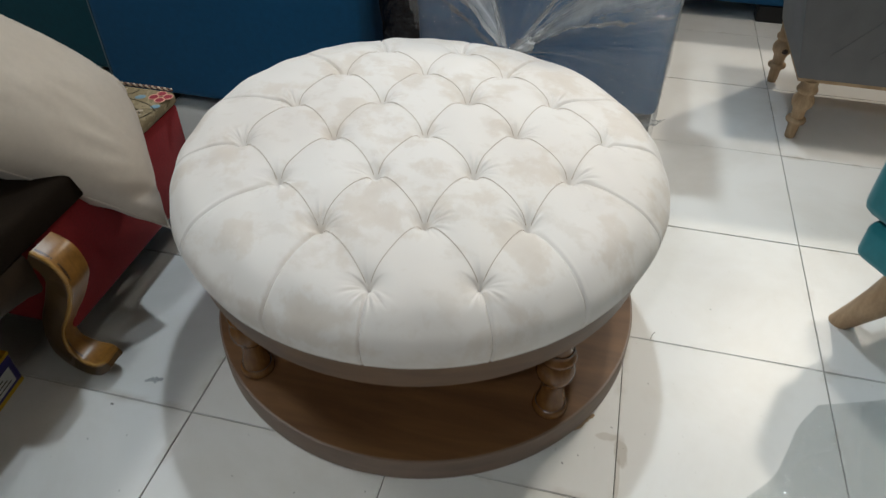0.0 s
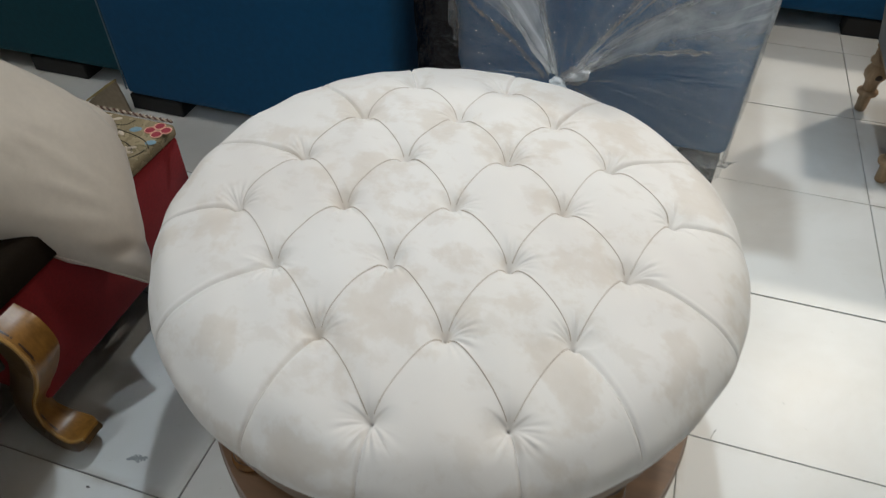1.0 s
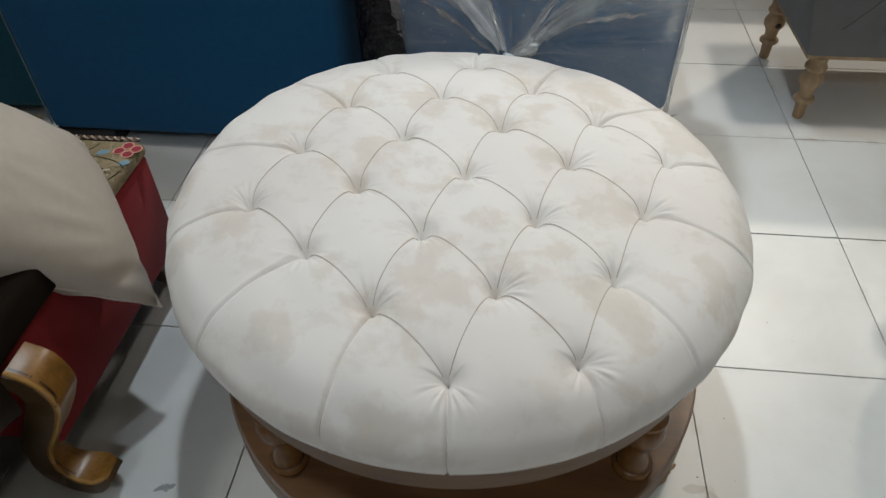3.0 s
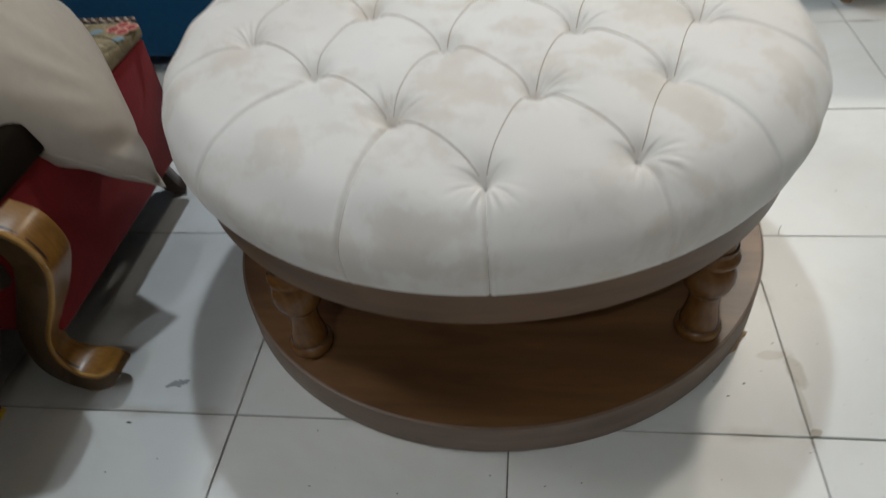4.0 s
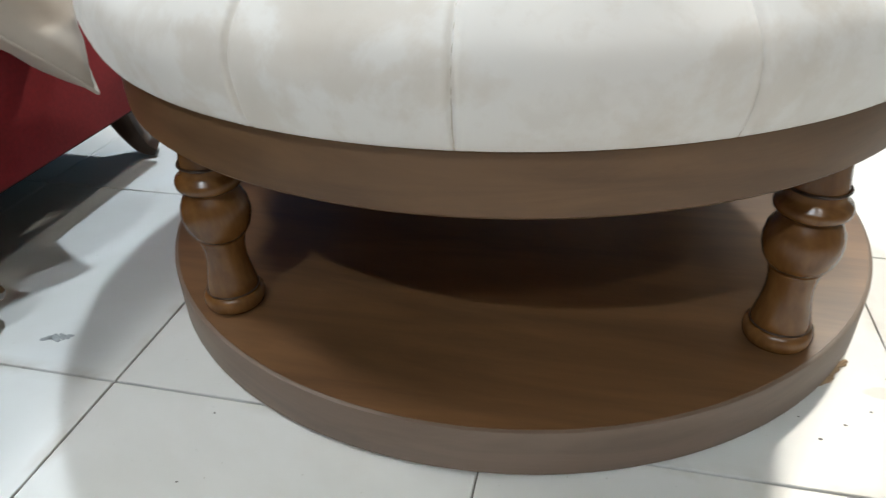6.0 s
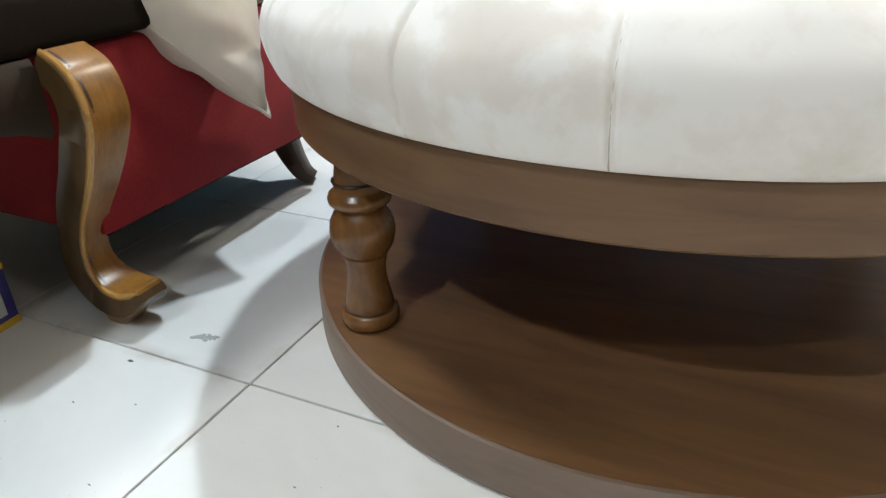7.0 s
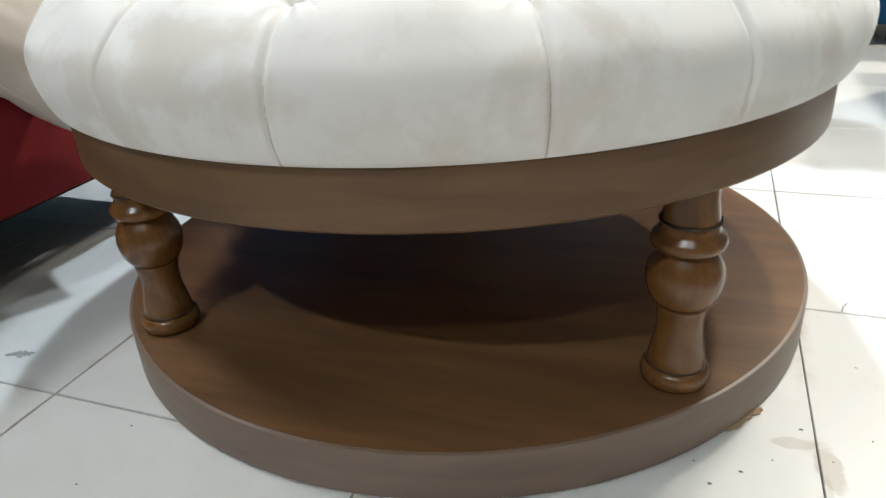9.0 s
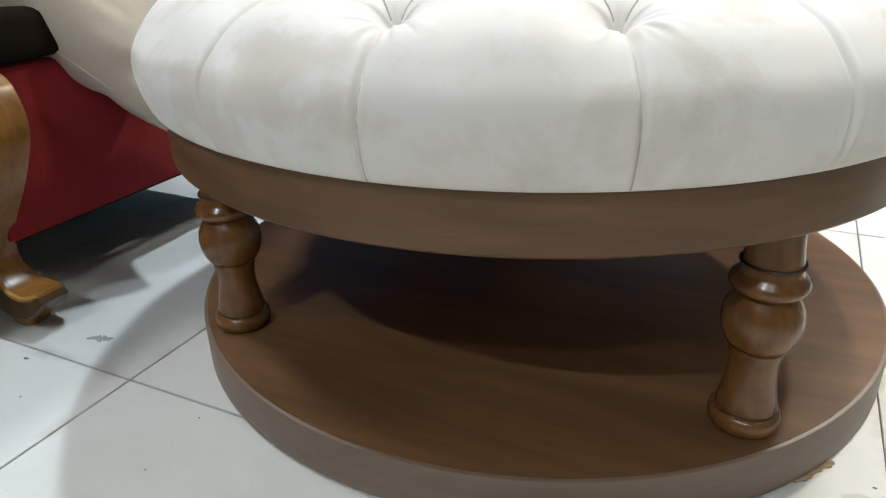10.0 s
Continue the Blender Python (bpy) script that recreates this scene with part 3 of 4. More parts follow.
sofa_back("sofa", "blue velvet sofa by the far wall", BLUE, 0.28, 1.646, 1.728, 0.6, 0.061, 0.52, [(0.84, 0.97), (0.4, 0.5)])
sofa_back("sofa", "blue velvet sofa wrapped in clear plastic film", NAVY, -0.228, 0.467, 0.727, 0.8, 0.107, 0.97, [(0.36, 0.455), (-0.18, -0.08)])


def wrap_film():
    """Plastic film over the wrapped sofa, gathered to a knot."""
    bm = bmesh.new()
    kx, kz, nx, nz = 0.075, 0.300, 160, 170
    grid = []
    for i in range(nx + 1):
        col = []
        for j in range(nz + 1):
            x = -0.212 + 0.695 * i / nx
            z = 0.045 + 0.95 * j / nz
            dx, dz_ = x - kx, z - kz
            d, a = math.hypot(dx, dz_), math.atan2(dz_, dx)
            y = 0.674 - 0.100 * math.exp(-d / 0.10)
            fold = math.sin(9 * a + 1.7 * noise.noise((3 * a, 2 * d, 0))) + 0.6 * math.sin(17 * a + 2)
            y -= 0.013 * (1 - abs(math.sin(4.5 * a + 1.7 * noise.noise((3 * a, 2 * d, 0))))) ** 2 * min(1, d / 0.06) + 0.007 * abs(fold) * min(1, d / 0.06) * math.exp(-d / 0.4)
            y -= 0.010 * (noise.noise((x * 7, z * 7, 3)) + 0.5 * noise.noise((x * 19, z * 19, 5))) + 0.004 + 0.007 * abs(noise.noise((x * 26, z * 26, 9))) * abs(noise.noise((x * 5, z * 5, 2))) * 2.0
            if x > 0.467:
                y += (x - 0.467) * 1.2
            zz = z + (0.02 * noise.noise((x * 14, 0, 9)) if j < 6 else 0)
            col.append(bm.verts.new((x, y, zz)))
        grid.append(col)
    for i in range(nx):
        for j in range(nz):
            bm.faces.new((grid[i][j], grid[i + 1][j], grid[i + 1][j + 1], grid[i][j + 1]))
    return bm


film = link_mesh("plastic_wrap", wrap_film(), FILM, 60)
tagged(film, "clear plastic film wrapped round the blue sofa", "plastic film")
film.location = (-0.017, 0.040, 0.013)
film.visible_shadow = False
bm = bmesh.new()
bmesh.ops.create_icosphere(bm, subdivisions=4, radius=0.019)
for v in bm.verts:
    v.co *= 1 + 0.5 * noise.noise(v.co * 60) + 0.25 * noise.noise(v.co * 140)
    v.co.z *= 0.8
CRUMPLE = film_material("crumpled_film", 0.9, 0.42)
BUNCHED = simple("bunched_film", (0.62, 0.67, 0.71), 0.22, grain=30, vary=0.15, rel=0.004)
part("knot", move(bm, Matrix.Translation((0.075, 0.556, 0.300)) @ Matrix.Diagonal((0.95, 0.8, 0.9, 1))), BUNCHED, film, "crumpled knot of plastic film", 80)


def crumpled_strip(points, wide, seed):
    """A gathered strip of film hanging along a line."""
    bm, rows = bmesh.new(), []
    for i, p in enumerate(spline(points, 14)):
        w = wide * (0.75 + 0.6 * noise.noise((i * 0.11, seed, 0)))
        row = []
        for j in range(9):
            s = j / 8 - 0.5
            row.append(bm.verts.new(p + Vector((s * w, -0.010 * math.cos(s * 3.1) - 0.010 * noise.noise((i * 0.45, j * 1.1, seed)), 0.010 * noise.noise((i * 0.2, j * 0.5, seed + 4))))))
        rows.append(row)
    for lo, hi in zip(rows, rows[1:]):
        for j in range(8):
            bm.faces.new((lo[j], lo[j + 1], hi[j + 1], hi[j]))
    return bm


bm = bmesh.new()
bmesh.ops.create_icosphere(bm, subdivisions=4, radius=1)
for v in bm.verts:
    v.co *= 1 + 0.45 * noise.noise(v.co * 1.7) + 0.3 * noise.noise(v.co * 4.1)
part("loop", move(bm, Matrix.Translation((0.112, 0.572, 0.322)) @ Matrix.Rotation(-0.5, 4, "Y") @ Matrix.Diagonal((0.034, 0.014, 0.020, 1))), CRUMPLE, film, "puffed loop of film above the knot", 80)
part("hem", crumpled_strip([(0.478, 0.668, 0.098), (0.479, 0.666, 0.18), (0.480, 0.666, 0.33), (0.481, 0.668, 0.45), (0.482, 0.670, 0.70), (0.482, 0.670, 0.95)], 0.012, 1.0), CRUMPLE, film, "crumpled hem of the plastic film", 70)
for ridge, wide_, seed_ in (
        ([(0.10, 0.575, 0.318), (0.20, 0.640, 0.46), (0.31, 0.652, 0.60), (0.43, 0.655, 0.76)], 0.020, 11.0),
        ([(0.11, 0.577, 0.313), (0.22, 0.645, 0.41), (0.34, 0.655, 0.50), (0.46, 0.660, 0.58)], 0.013, 12.0),
        ([(0.10, 0.575, 0.303), (0.20, 0.645, 0.345), (0.30, 0.655, 0.365), (0.38, 0.660, 0.375)], 0.010, 13.0),
        ([(0.06, 0.575, 0.318), (0.00, 0.640, 0.45), (-0.07, 0.652, 0.58), (-0.13, 0.655, 0.76)], 0.018, 14.0),
        ([(0.05, 0.577, 0.313), (-0.05, 0.640, 0.40), (-0.13, 0.652, 0.49), (-0.20, 0.658, 0.62)], 0.014, 15.0),
        ([(0.04, 0.577, 0.303), (-0.07, 0.645, 0.36), (-0.16, 0.655, 0.42), (-0.235, 0.660, 0.55)], 0.010, 16.0),
        ([(0.02, 0.640, 0.62), (0.04, 0.635, 0.53), (0.03, 0.632, 0.49), (0.00, 0.635, 0.47)], 0.024, 17.0)):
    part("ridge", crumpled_strip(ridge, wide_, seed_), CRUMPLE, film, "gathered ridge of plastic film", 50)
part("tail", crumpled_strip([(0.400, 0.650, 0.115), (0.432, 0.645, 0.098), (0.462, 0.642, 0.105), (0.484, 0.640, 0.125)], 0.05, 3.0), CRUMPLE, film, "loose torn tail of the film", 70)
# sheet added as the gap's darkness; it also covers a lit sofa edge
tagged(link_mesh("gap_shade_sheet", crumpled_strip([(-0.250, 0.695, 0.01), (-0.252, 0.700, 0.20), (-0.262, 0.702, 0.38), (-0.275, 0.705, 0.60), (-0.285, 0.705, 0.92)], 0.15, 7.0), GAPSHADE, 70), "crumpled black sheet added to darken the gap between two sofas", "plastic sheet")

# scrap of board in the gap between two sofas
scrap = thing("cardboard_scrap", "beige folded cardboard wedge leaning between two sofas", "cardboard", (-1.243, 0.594, 0), 0)


def wedge(points, y0, y1):
    bm = bmesh.new()
    lo, hi = [bm.verts.new((x, y0 - 0.10 * z, z)) for x, z in points], [bm.verts.new((x, y1 - 0.10 * z, z)) for x, z in points]
    bm.faces.new(lo)
    bm.faces.new(hi[::-1])
    for k in range(len(points)):
        bm.faces.new((lo[k], hi[k], hi[(k + 1) % len(points)], lo[(k + 1) % len(points)]))
    bmesh.ops.recalc_face_normals(bm, faces=bm.faces[:])
    return bm


part("board", wedge([(-0.075, 0.0), (0.078, 0.0), (0.076, 0.055), (0.070, 0.105), (0.03, 0.078), (-0.03, 0.036)], -0.003, 0.003), simple("beige_board", (0.36, 0.29, 0.20), 0.8, grain=14, vary=0.2), scrap)
part("fold", wedge([(-0.078, 0.002), (-0.03, 0.036), (0.03, 0.078), (0.070, 0.105), (0.070, 0.112), (0.03, 0.086), (-0.03, 0.043), (-0.078, 0.009)], -0.0055, 0.0055), simple("torn_board", (0.42, 0.33, 0.15), 0.8, grain=14, vary=0.2), scrap, "lighter folded edge of the cardboard")

# ---- grey bench with turned legs ----
bench = thing("bench", "grey quilted fabric bench on raw turned beech legs", "bench", (0.834, 0.893, 0))
bm = box(0.0, 0.95, 0.0, 0.40, 0.195, 0.62, 0.006, 2)
for v in bm.verts:
    if v.co.x < 0.3:
        v.co.x -= max(0, v.co.z - 0.19) * 0.22
part("body", bm, GREY, bench)
# pale strip paints in the lit floor that shows below the bench
part("rail", box(0.002, 0.948, 0.004, 0.396, 0.186, 0.1955), RAWWOOD, bench, "pale strip under the fabric, standing in for lit floor")
for k in range(9):
    x0 = 0.06 + 0.10 * k
    pts = [Vector((x0 + 0.30 * s, -0.0006, 0.27 + 0.34 * s)) for s in np.linspace(0, 1, 6)]
    part("quilt_seam", tube(pts, 0.0015, 5), GREY, bench)
BLEG = [(0.013, 0.0), (0.0145, 0.003), (0.0165, 0.045), (0.017, 0.05), (0.027, 0.054), (0.0285, 0.059), (0.027, 0.064), (0.018, 0.068), (0.0185, 0.085), (0.021, 0.096), (0.029, 0.108), (0.031, 0.119), (0.029, 0.130), (0.023, 0.140), (0.022, 0.147), (0.028, 0.152), (0.029, 0.158), (0.027, 0.163), (0.023, 0.167), (0.024, 0.187)]
for lx, ly in ((0.040, 0.021), (0.022, 0.366), (0.90, 0.021), (0.90, 0.366)):
    lg = part("leg", lathe(BLEG, 24), RAWWOOD, bench, "raw turned beech leg", 50)
    lg.location = (lx, ly, 0)
    if ly > 0.3 and lx < 0.5:
        bm = bmesh.new()
        bmesh.ops.create_icosphere(bm, subdivisions=2, radius=1)
        part("knot_hole", move(bm, Matrix.Translation((0.004, -0.0290, 0.117)) @ Matrix.Diagonal((0.010, 0.004, 0.009, 1))), DARKWOOD, lg, "dark knot in the wood")

# ---- teal armchair at the edge of the aisle ----
chair = thing("armchair", "teal velvet armchair on splayed raw wooden legs", "armchair", (0.873, 0.176, 0), -55)
part("base", box(0.0, 0.62, -0.03, 0.58, 0.185, 0.275, 0.02, 3), TEAL, chair)
part("seat", box(-0.032, 0.62, -0.032, 0.582, 0.277, 0.47, 0.028, 3), TEAL, chair)
for ay in (-0.032, 0.482):
    part("arm", box(0.02, 0.50, ay, ay + 0.10, 0.471, 0.62, 0.03, 3), TEAL, chair)
part("backrest", box(0.50, 0.64, -0.02, 0.60, 0.501, 0.85, 0.04, 3), TEAL, chair)


def splay_leg(dx, dy):
    bm = bmesh.new()
    rings = []
    for s in np.linspace(0, 1, 8):
        rr = 0.024 + 0.020 * s
        c = Vector((-dx * 0.08 * (1 - s) ** 1.2, -dy * 0.05 * (1 - s) ** 1.3, 0.195 * s))
        rings.append([bm.verts.new(c + Vector((rr * math.cos(a), rr * math.sin(a), 0))) for a in np.linspace(0, 2 * math.pi, 20, endpoint=False)])
    for lo, hi in zip(rings, rings[1:]):
        for k in range(20):
            bm.faces.new((lo[k], lo[(k + 1) % 20], hi[(k + 1) % 20], hi[k]))
    bm.faces.new(rings[0][::-1])
    bm.faces.new(rings[-1])
    return bm


for lx, ly, dx, dy in ((0.111, 0.015, 1, 0.2), (0.07, 0.52, 1, -0.4), (0.55, 0.02, -1, 0.4), (0.55, 0.52, -1, -0.4)):
    lg = part("leg", splay_leg(dx, dy), RAWWOOD, chair, "splayed raw wooden leg")
    lg.location = (lx, ly, 0)

# ---- red chair with gold cabriole legs ----
red = thing("chair", "red upholstered chair with a floral tapestry seat", "chair")
part("body", box(-1.25, -0.612, -0.348, 0.137, 0.110, 0.336, 0.008, 2), RED, red, "red fabric side panels")
part("seat", box(-1.25, -0.6085, -0.122, 0.139, 0.3355, 0.365, 0.010, 3), FLORAL, red, "floral tapestry seat")
# unseen panel added to stop red light bouncing onto the floor
part("bounce_panel", box(-1.24, -0.622, -0.338, 0.127, 0.1065, 0.1105), BROWN, red, "unseen dark panel under the seat, added to cut bounced light")


def cabriole(points, widths, thick):
    """A carved leg: a flat section swept down an S curve in the plane of x and z."""
    line = spline([(x, 0, z) for x, z in points], 8)
    ws = spline([(w, 0, th) for w, th in zip(widths, thick)], 8)
    bm, rings = bmesh.new(), []
    for i, p in enumerate(line):
        a, b = line[max(i - 1, 0)], line[min(i + 1, len(line) - 1)]
        way = (b - a).normalized()
        nrm = Vector((way.z, 0, -way.x))
        w, th = ws[i].x / 2, ws[i].z / 2
        ring = []
        for sx, sy in ((1, -0.82), (1.0, -0.70), (0.86, -0.62), (0.86, 0.62), (1.0, 0.70), (1, 0.82), (0.8, 1), (-0.8, 1), (-1, 0.8), (-1, -0.8), (-0.8, -1), (0.8, -1)):
            ring.append(bm.verts.new(p + nrm * (th * sx) + Vector((0, w * sy, 0))))
        rings.append(ring)
    for lo, hi in zip(rings, rings[1:]):
        n = len(lo)
        for k in range(n):
            bm.faces.new((lo[k], lo[(k + 1) % n], hi[(k + 1) % n], hi[k]))
    bm.faces.new(rings[0][::-1])
    bm.faces.new(rings[-1])
    bmesh.ops.recalc_face_normals(bm, faces=bm.faces[:])
    return bm


def block_foot():
    """A block that narrows from the scroll down to the floor."""
    bm, rings = bmesh.new(), []
    for z, x0, x1, half in ((0.0, -0.012, 0.018, 0.016), (0.003, -0.015, 0.022, 0.019), (0.018, -0.022, 0.034, 0.022), (0.034, -0.026, 0.050, 0.026), (0.044, -0.024, 0.056, 0.027)):
        c, a = (x0 + x1) / 2, (x1 - x0) / 2
        ring = []
        for k in range(24):
            u, v = math.cos(2 * math.pi * k / 24), math.sin(2 * math.pi * k / 24)
            ring.append(bm.verts.new((c + a * math.copysign(abs(u) ** 0.6, u), half * math.copysign(abs(v) ** 0.6, v), z)))
        rings.append(ring)
    for lo, hi in zip(rings, rings[1:]):
        for k in range(24):
            bm.faces.new((lo[k], lo[(k + 1) % 24], hi[(k + 1) % 24], hi[k]))
    bm.faces.new(rings[0][::-1])
    bm.faces.new(rings[-1])
    return bm


def arched_rail(length, y0):
    """A wooden seat rail whose lower edge rises in an arch between the legs."""
    bm, n, rows = bmesh.new(), 24, []
    for k in range(n + 1):
        y = y0 - length * k / n
        low = 0.250 + 0.045 * math.sin(math.pi * k / n) ** 0.6
        rows.append([bm.verts.new(p) for p in ((-0.020, y, low + 0.004), (0.004, y, low), (0.012, y, low + 0.012), (0.012, y, 0.325), (0.004, y, 0.3385), (-0.020, y, 0.3385))])
    for lo, hi in zip(rows, rows[1:]):
        for k in range(6):
            bm.faces.new((lo[k], lo[(k + 1) % 6], hi[(k + 1) % 6], hi[k]))
    bm.faces.new(rows[0])
    bm.faces.new(rows[-1][::-1])
    bmesh.ops.recalc_face_normals(bm, faces=bm.faces[:])
    return bm


CAB = [(0.010, 0.330), (0.036, 0.312), (0.043, 0.279), (0.030, 0.245), (0.006, 0.200), (-0.024, 0.150), (-0.040, 0.100), (-0.034, 0.062), (0.000, 0.038), (0.040, 0.038), (0.062, 0.052)]
dark = thing("armchair", "dark brown armchair with antique gold cabriole legs", "armchair", (-0.608, -0.385, 0))
part("seat", box(-0.72, 0.012, -0.75, 0.190, 0.340, 0.405, 0.014, 3), BROWN, dark, "dark brown upholstered seat")
part("backrest", box(-0.80, -0.64, -0.75, 0.085, 0.406, 0.95, 0.03, 3), BROWN, dark, "dark brown upholstered backrest")
part("rail", arched_rail(0.68, 0.0), RAIL_SHADE, dark, "umber wooden rail with an arched edge, shade in its colour", 40)
WIDE, THICK = (0.060, 0.061, 0.060, 0.056, 0.049, 0.043, 0.041, 0.046, 0.056, 0.060, 0.040), (0.036, 0.042, 0.046, 0.048, 0.048, 0.044, 0.042, 0.044, 0.038, 0.028, 0.014)
for gx, gy, turn in ((0, 0.030, 0), (0, -0.70, 0), (-0.68, 0.030, 180), (-0.68, -0.70, 180)):
    gold = part("leg", cabriole(CAB, WIDE, THICK), GOLD_SHADE, dark, "gold cabriole leg with a scrolled toe, sides shaded by colour", 50)
    gold.matrix_basis = pose(gx, gy, 0, 0, 0, turn)
    part("foot", block_foot(), GOLD, gold, "tapered gold block under the scroll", 50)
    outer, inner = [], []
    line = spline([(x, 0, z) for x, z in CAB], 8)
    wid = spline([(w, 0, t_) for w, t_ in zip(WIDE, THICK)], 8)
    for i, p in enumerate(line):
        way = (line[min(i + 1, len(line) - 1)] - line[max(i - 1, 0)]).normalized()
        nrm = Vector((-way.z, 0, way.x))
        outer.append(p + nrm * (wid[i].z / 2 + 0.0005) + Vector((0, -wid[i].x * 0.44, 0)))
        inner.append(p + nrm * (wid[i].z / 2 - 0.0012) + Vector((0, -wid[i].x * 0.30, 0)))
    face = [p + Vector((-(line[min(i + 1, len(line) - 1)] - line[max(i - 1, 0)]).normalized().z, 0, (line[min(i + 1, len(line) - 1)] - line[max(i - 1, 0)]).normalized().x)) * (wid[i].z / 2 - 0.003) for i, p in enumerate(line)]
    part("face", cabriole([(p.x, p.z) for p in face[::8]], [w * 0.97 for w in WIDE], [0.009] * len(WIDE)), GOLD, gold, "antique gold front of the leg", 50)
    part("bead", tube(outer, 0.0034, 8), GILT, gold, "bright gilt bead along the carved edge")
    part("groove", tube(inner, 0.0030, 6), DARKWOOD, gold, "dark carved groove")
DARKLEG = [(-0.012, 0.125), (-0.004, 0.10), (0.002, 0.075), (0.012, 0.046), (0.026, 0.020), (0.044, 0.008)]
back = part("leg", cabriole(DARKLEG, (0.06, 0.056, 0.05, 0.044, 0.042, 0.04), (0.046, 0.044, 0.040, 0.034, 0.026, 0.014)), DARKWOOD, red, "dark walnut back leg", 50)
back.matrix_basis = pose(-0.688, 0.116, 0.0, 0, 0, 25)
# embroidered flower on the seat's corner
FX, FY = -0.625, 0.107
for a in range(4):
    px_, py_ = FX + 0.0155 * math.cos(0.3 + a * 1.5708), FY + 0.0135 * math.sin(0.3 + a * 1.5708)
    bm = bmesh.new()
    bmesh.ops.create_cone(bm, cap_ends=True, segments=14, radius1=0.0105, radius2=0.009, depth=0.0012)
    part("petal", bm, CRIMSON, red).location = (px_, py_, 0.3656)
    ring = [Vector((px_ + 0.0105 * math.cos(b), py_ + 0.0105 * math.sin(b), 0.366)) for b in np.linspace(0, 2 * math.pi, 16, endpoint=False)]
    part("petal_outline", tube(ring, 0.0013, 6, True), PINK, red)
SPRIG = simple("ivory_embroidery", (0.55, 0.46, 0.36), 0.9, grain=60, vary=0.15)
PALEBLUE = simple("pale_blue_embroidery", (0.17, 0.27, 0.33), 0.9, grain=60, vary=0.2)
VINE = simple("dark_vine_embroidery", (0.06, 0.05, 0.03), 0.9, grain=60, vary=0.2)


def seat_blob(name, mat, x, y, a, b, turn):
    bm = bmesh.new()
    bmesh.ops.create_icosphere(bm, subdivisions=2, radius=1)
    move(bm, Matrix.Translation((x - 0.026, y, 0.3652)) @ Matrix.Rotation(turn, 4, "Z") @ Matrix.Diagonal((a, b, 0.0012, 1)))
    return part(name, bm, mat, red)


for x, y, turn in ((-0.750, 0.125, 0.9), (-0.724, 0.121, 0.7), (-0.699, 0.118, 0.5), (-0.662, 0.079, 2.6), (-0.668, 0.071, 1.9), (-0.615, 0.044, 0.5), (-0.622, 0.037, 2.2), (-0.612, 0.030, 0.3), (-0.78, 0.09, 1.0), (-0.80, 0.04, 0.4), (-0.70, 0.02, 2.0), (-0.66, -0.02, 0.6)):
    seat_blob("leaf", SPRIG, x, y, 0.0105, 0.0042, turn)
for x, y, a in ((-0.643, 0.098, 0.012), (-0.590, 0.069, 0.011), (-0.70, 0.06, 0.012), (-0.64, -0.01, 0.012), (-0.76, 0.07, 0.013)):
    seat_blob("patch", PALEBLUE, x, y, a, a * 0.7, 0.4)
for line_ in (((-0.74, 0.085), (-0.688, 0.088), (-0.64, 0.082), (-0.603, 0.070), (-0.582, 0.052)), ((-0.713, 0.104), (-0.69, 0.100), (-0.67, 0.106), (-0.662, 0.124)), ((-0.66, -0.01), (-0.62, 0.002), (-0.597, 0.018), (-0.586, 0.044)), ((-0.66, 0.06), (-0.635, 0.055), (-0.615, 0.044), (-0.605, 0.03))):
    part("vine", tube(spline([(x - 0.026, y, 0.3653) for x, y in line_], 6), 0.0011, 5), VINE, red)
for phase, mat in ((0.0, SPRIG), (math.pi, simple("brown_cord", (0.13, 0.07, 0.05), 0.9, grain=60, vary=0.2))):
    pts = [Vector((-1.2 + 0.0015 * k, 0.1405 + 0.0022 * math.cos(k * 0.62 + phase), 0.3665 + 0.0022 * math.sin(k * 0.62 + phase))) for k in range(390)]
    part("cord", tube(pts, 0.0019, 5), mat, red, "twisted cord trim along the seat")


def pillow_mesh(size, puff):
    bm, n = bmesh.new(), 40
    tops = {}
    for sgn in (1, -1):
        for i in range(n + 1):
            for j in range(n + 1):
                u, v = 2 * i / n - 1, 2 * j / n - 1
                if sgn < 0 and (abs(u) == 1 or abs(v) == 1):
                    tops[(i, j, sgn)] = tops[(i, j, 1)]
                    continue
                h = puff * ((1 - u * u) * (1 - v * v)) ** 0.45
                pinch = 1 - 0.07 * (1 - abs(u) ** 2) * abs(v) ** 2 - 0.0
                pinch2 = 1 - 0.07 * (1 - abs(v) ** 2) * abs(u) ** 2
                if v > 0:
                    pinch, pinch2 = pinch - 0.13 * u * u * v * v, pinch2 - 0.10 * u * u * v * v
                h += (0.004 * noise.noise((u * 3, v * 3, sgn)) + 0.010 * (0.5 - abs(noise.noise((u * 2.2 + 3, v * 4.5, sgn + 6)))) * max(0, -u * 0.6 - v * 0.6 + 0.4)) * (1 - u * u) * (1 - v * v)
                h -= 0.010 * math.exp(-((abs(u) + abs(v) - 1.55) / 0.10) ** 2) * abs(math.sin(4 * (u - v) + 1))
                tops[(i, j, sgn)] = bm.verts.new((u * size / 2 * pinch2, v * size / 2 * pinch, sgn * h))
    for sgn in (1, -1):
        for i in range(n):
            for j in range(n):
                f = [tops[(i, j, sgn)], tops[(i + 1, j, sgn)], tops[(i + 1, j + 1, sgn)], tops[(i, j + 1, sgn)]]
                bm.faces.new(f if sgn > 0 else f[::-1])
    return bm


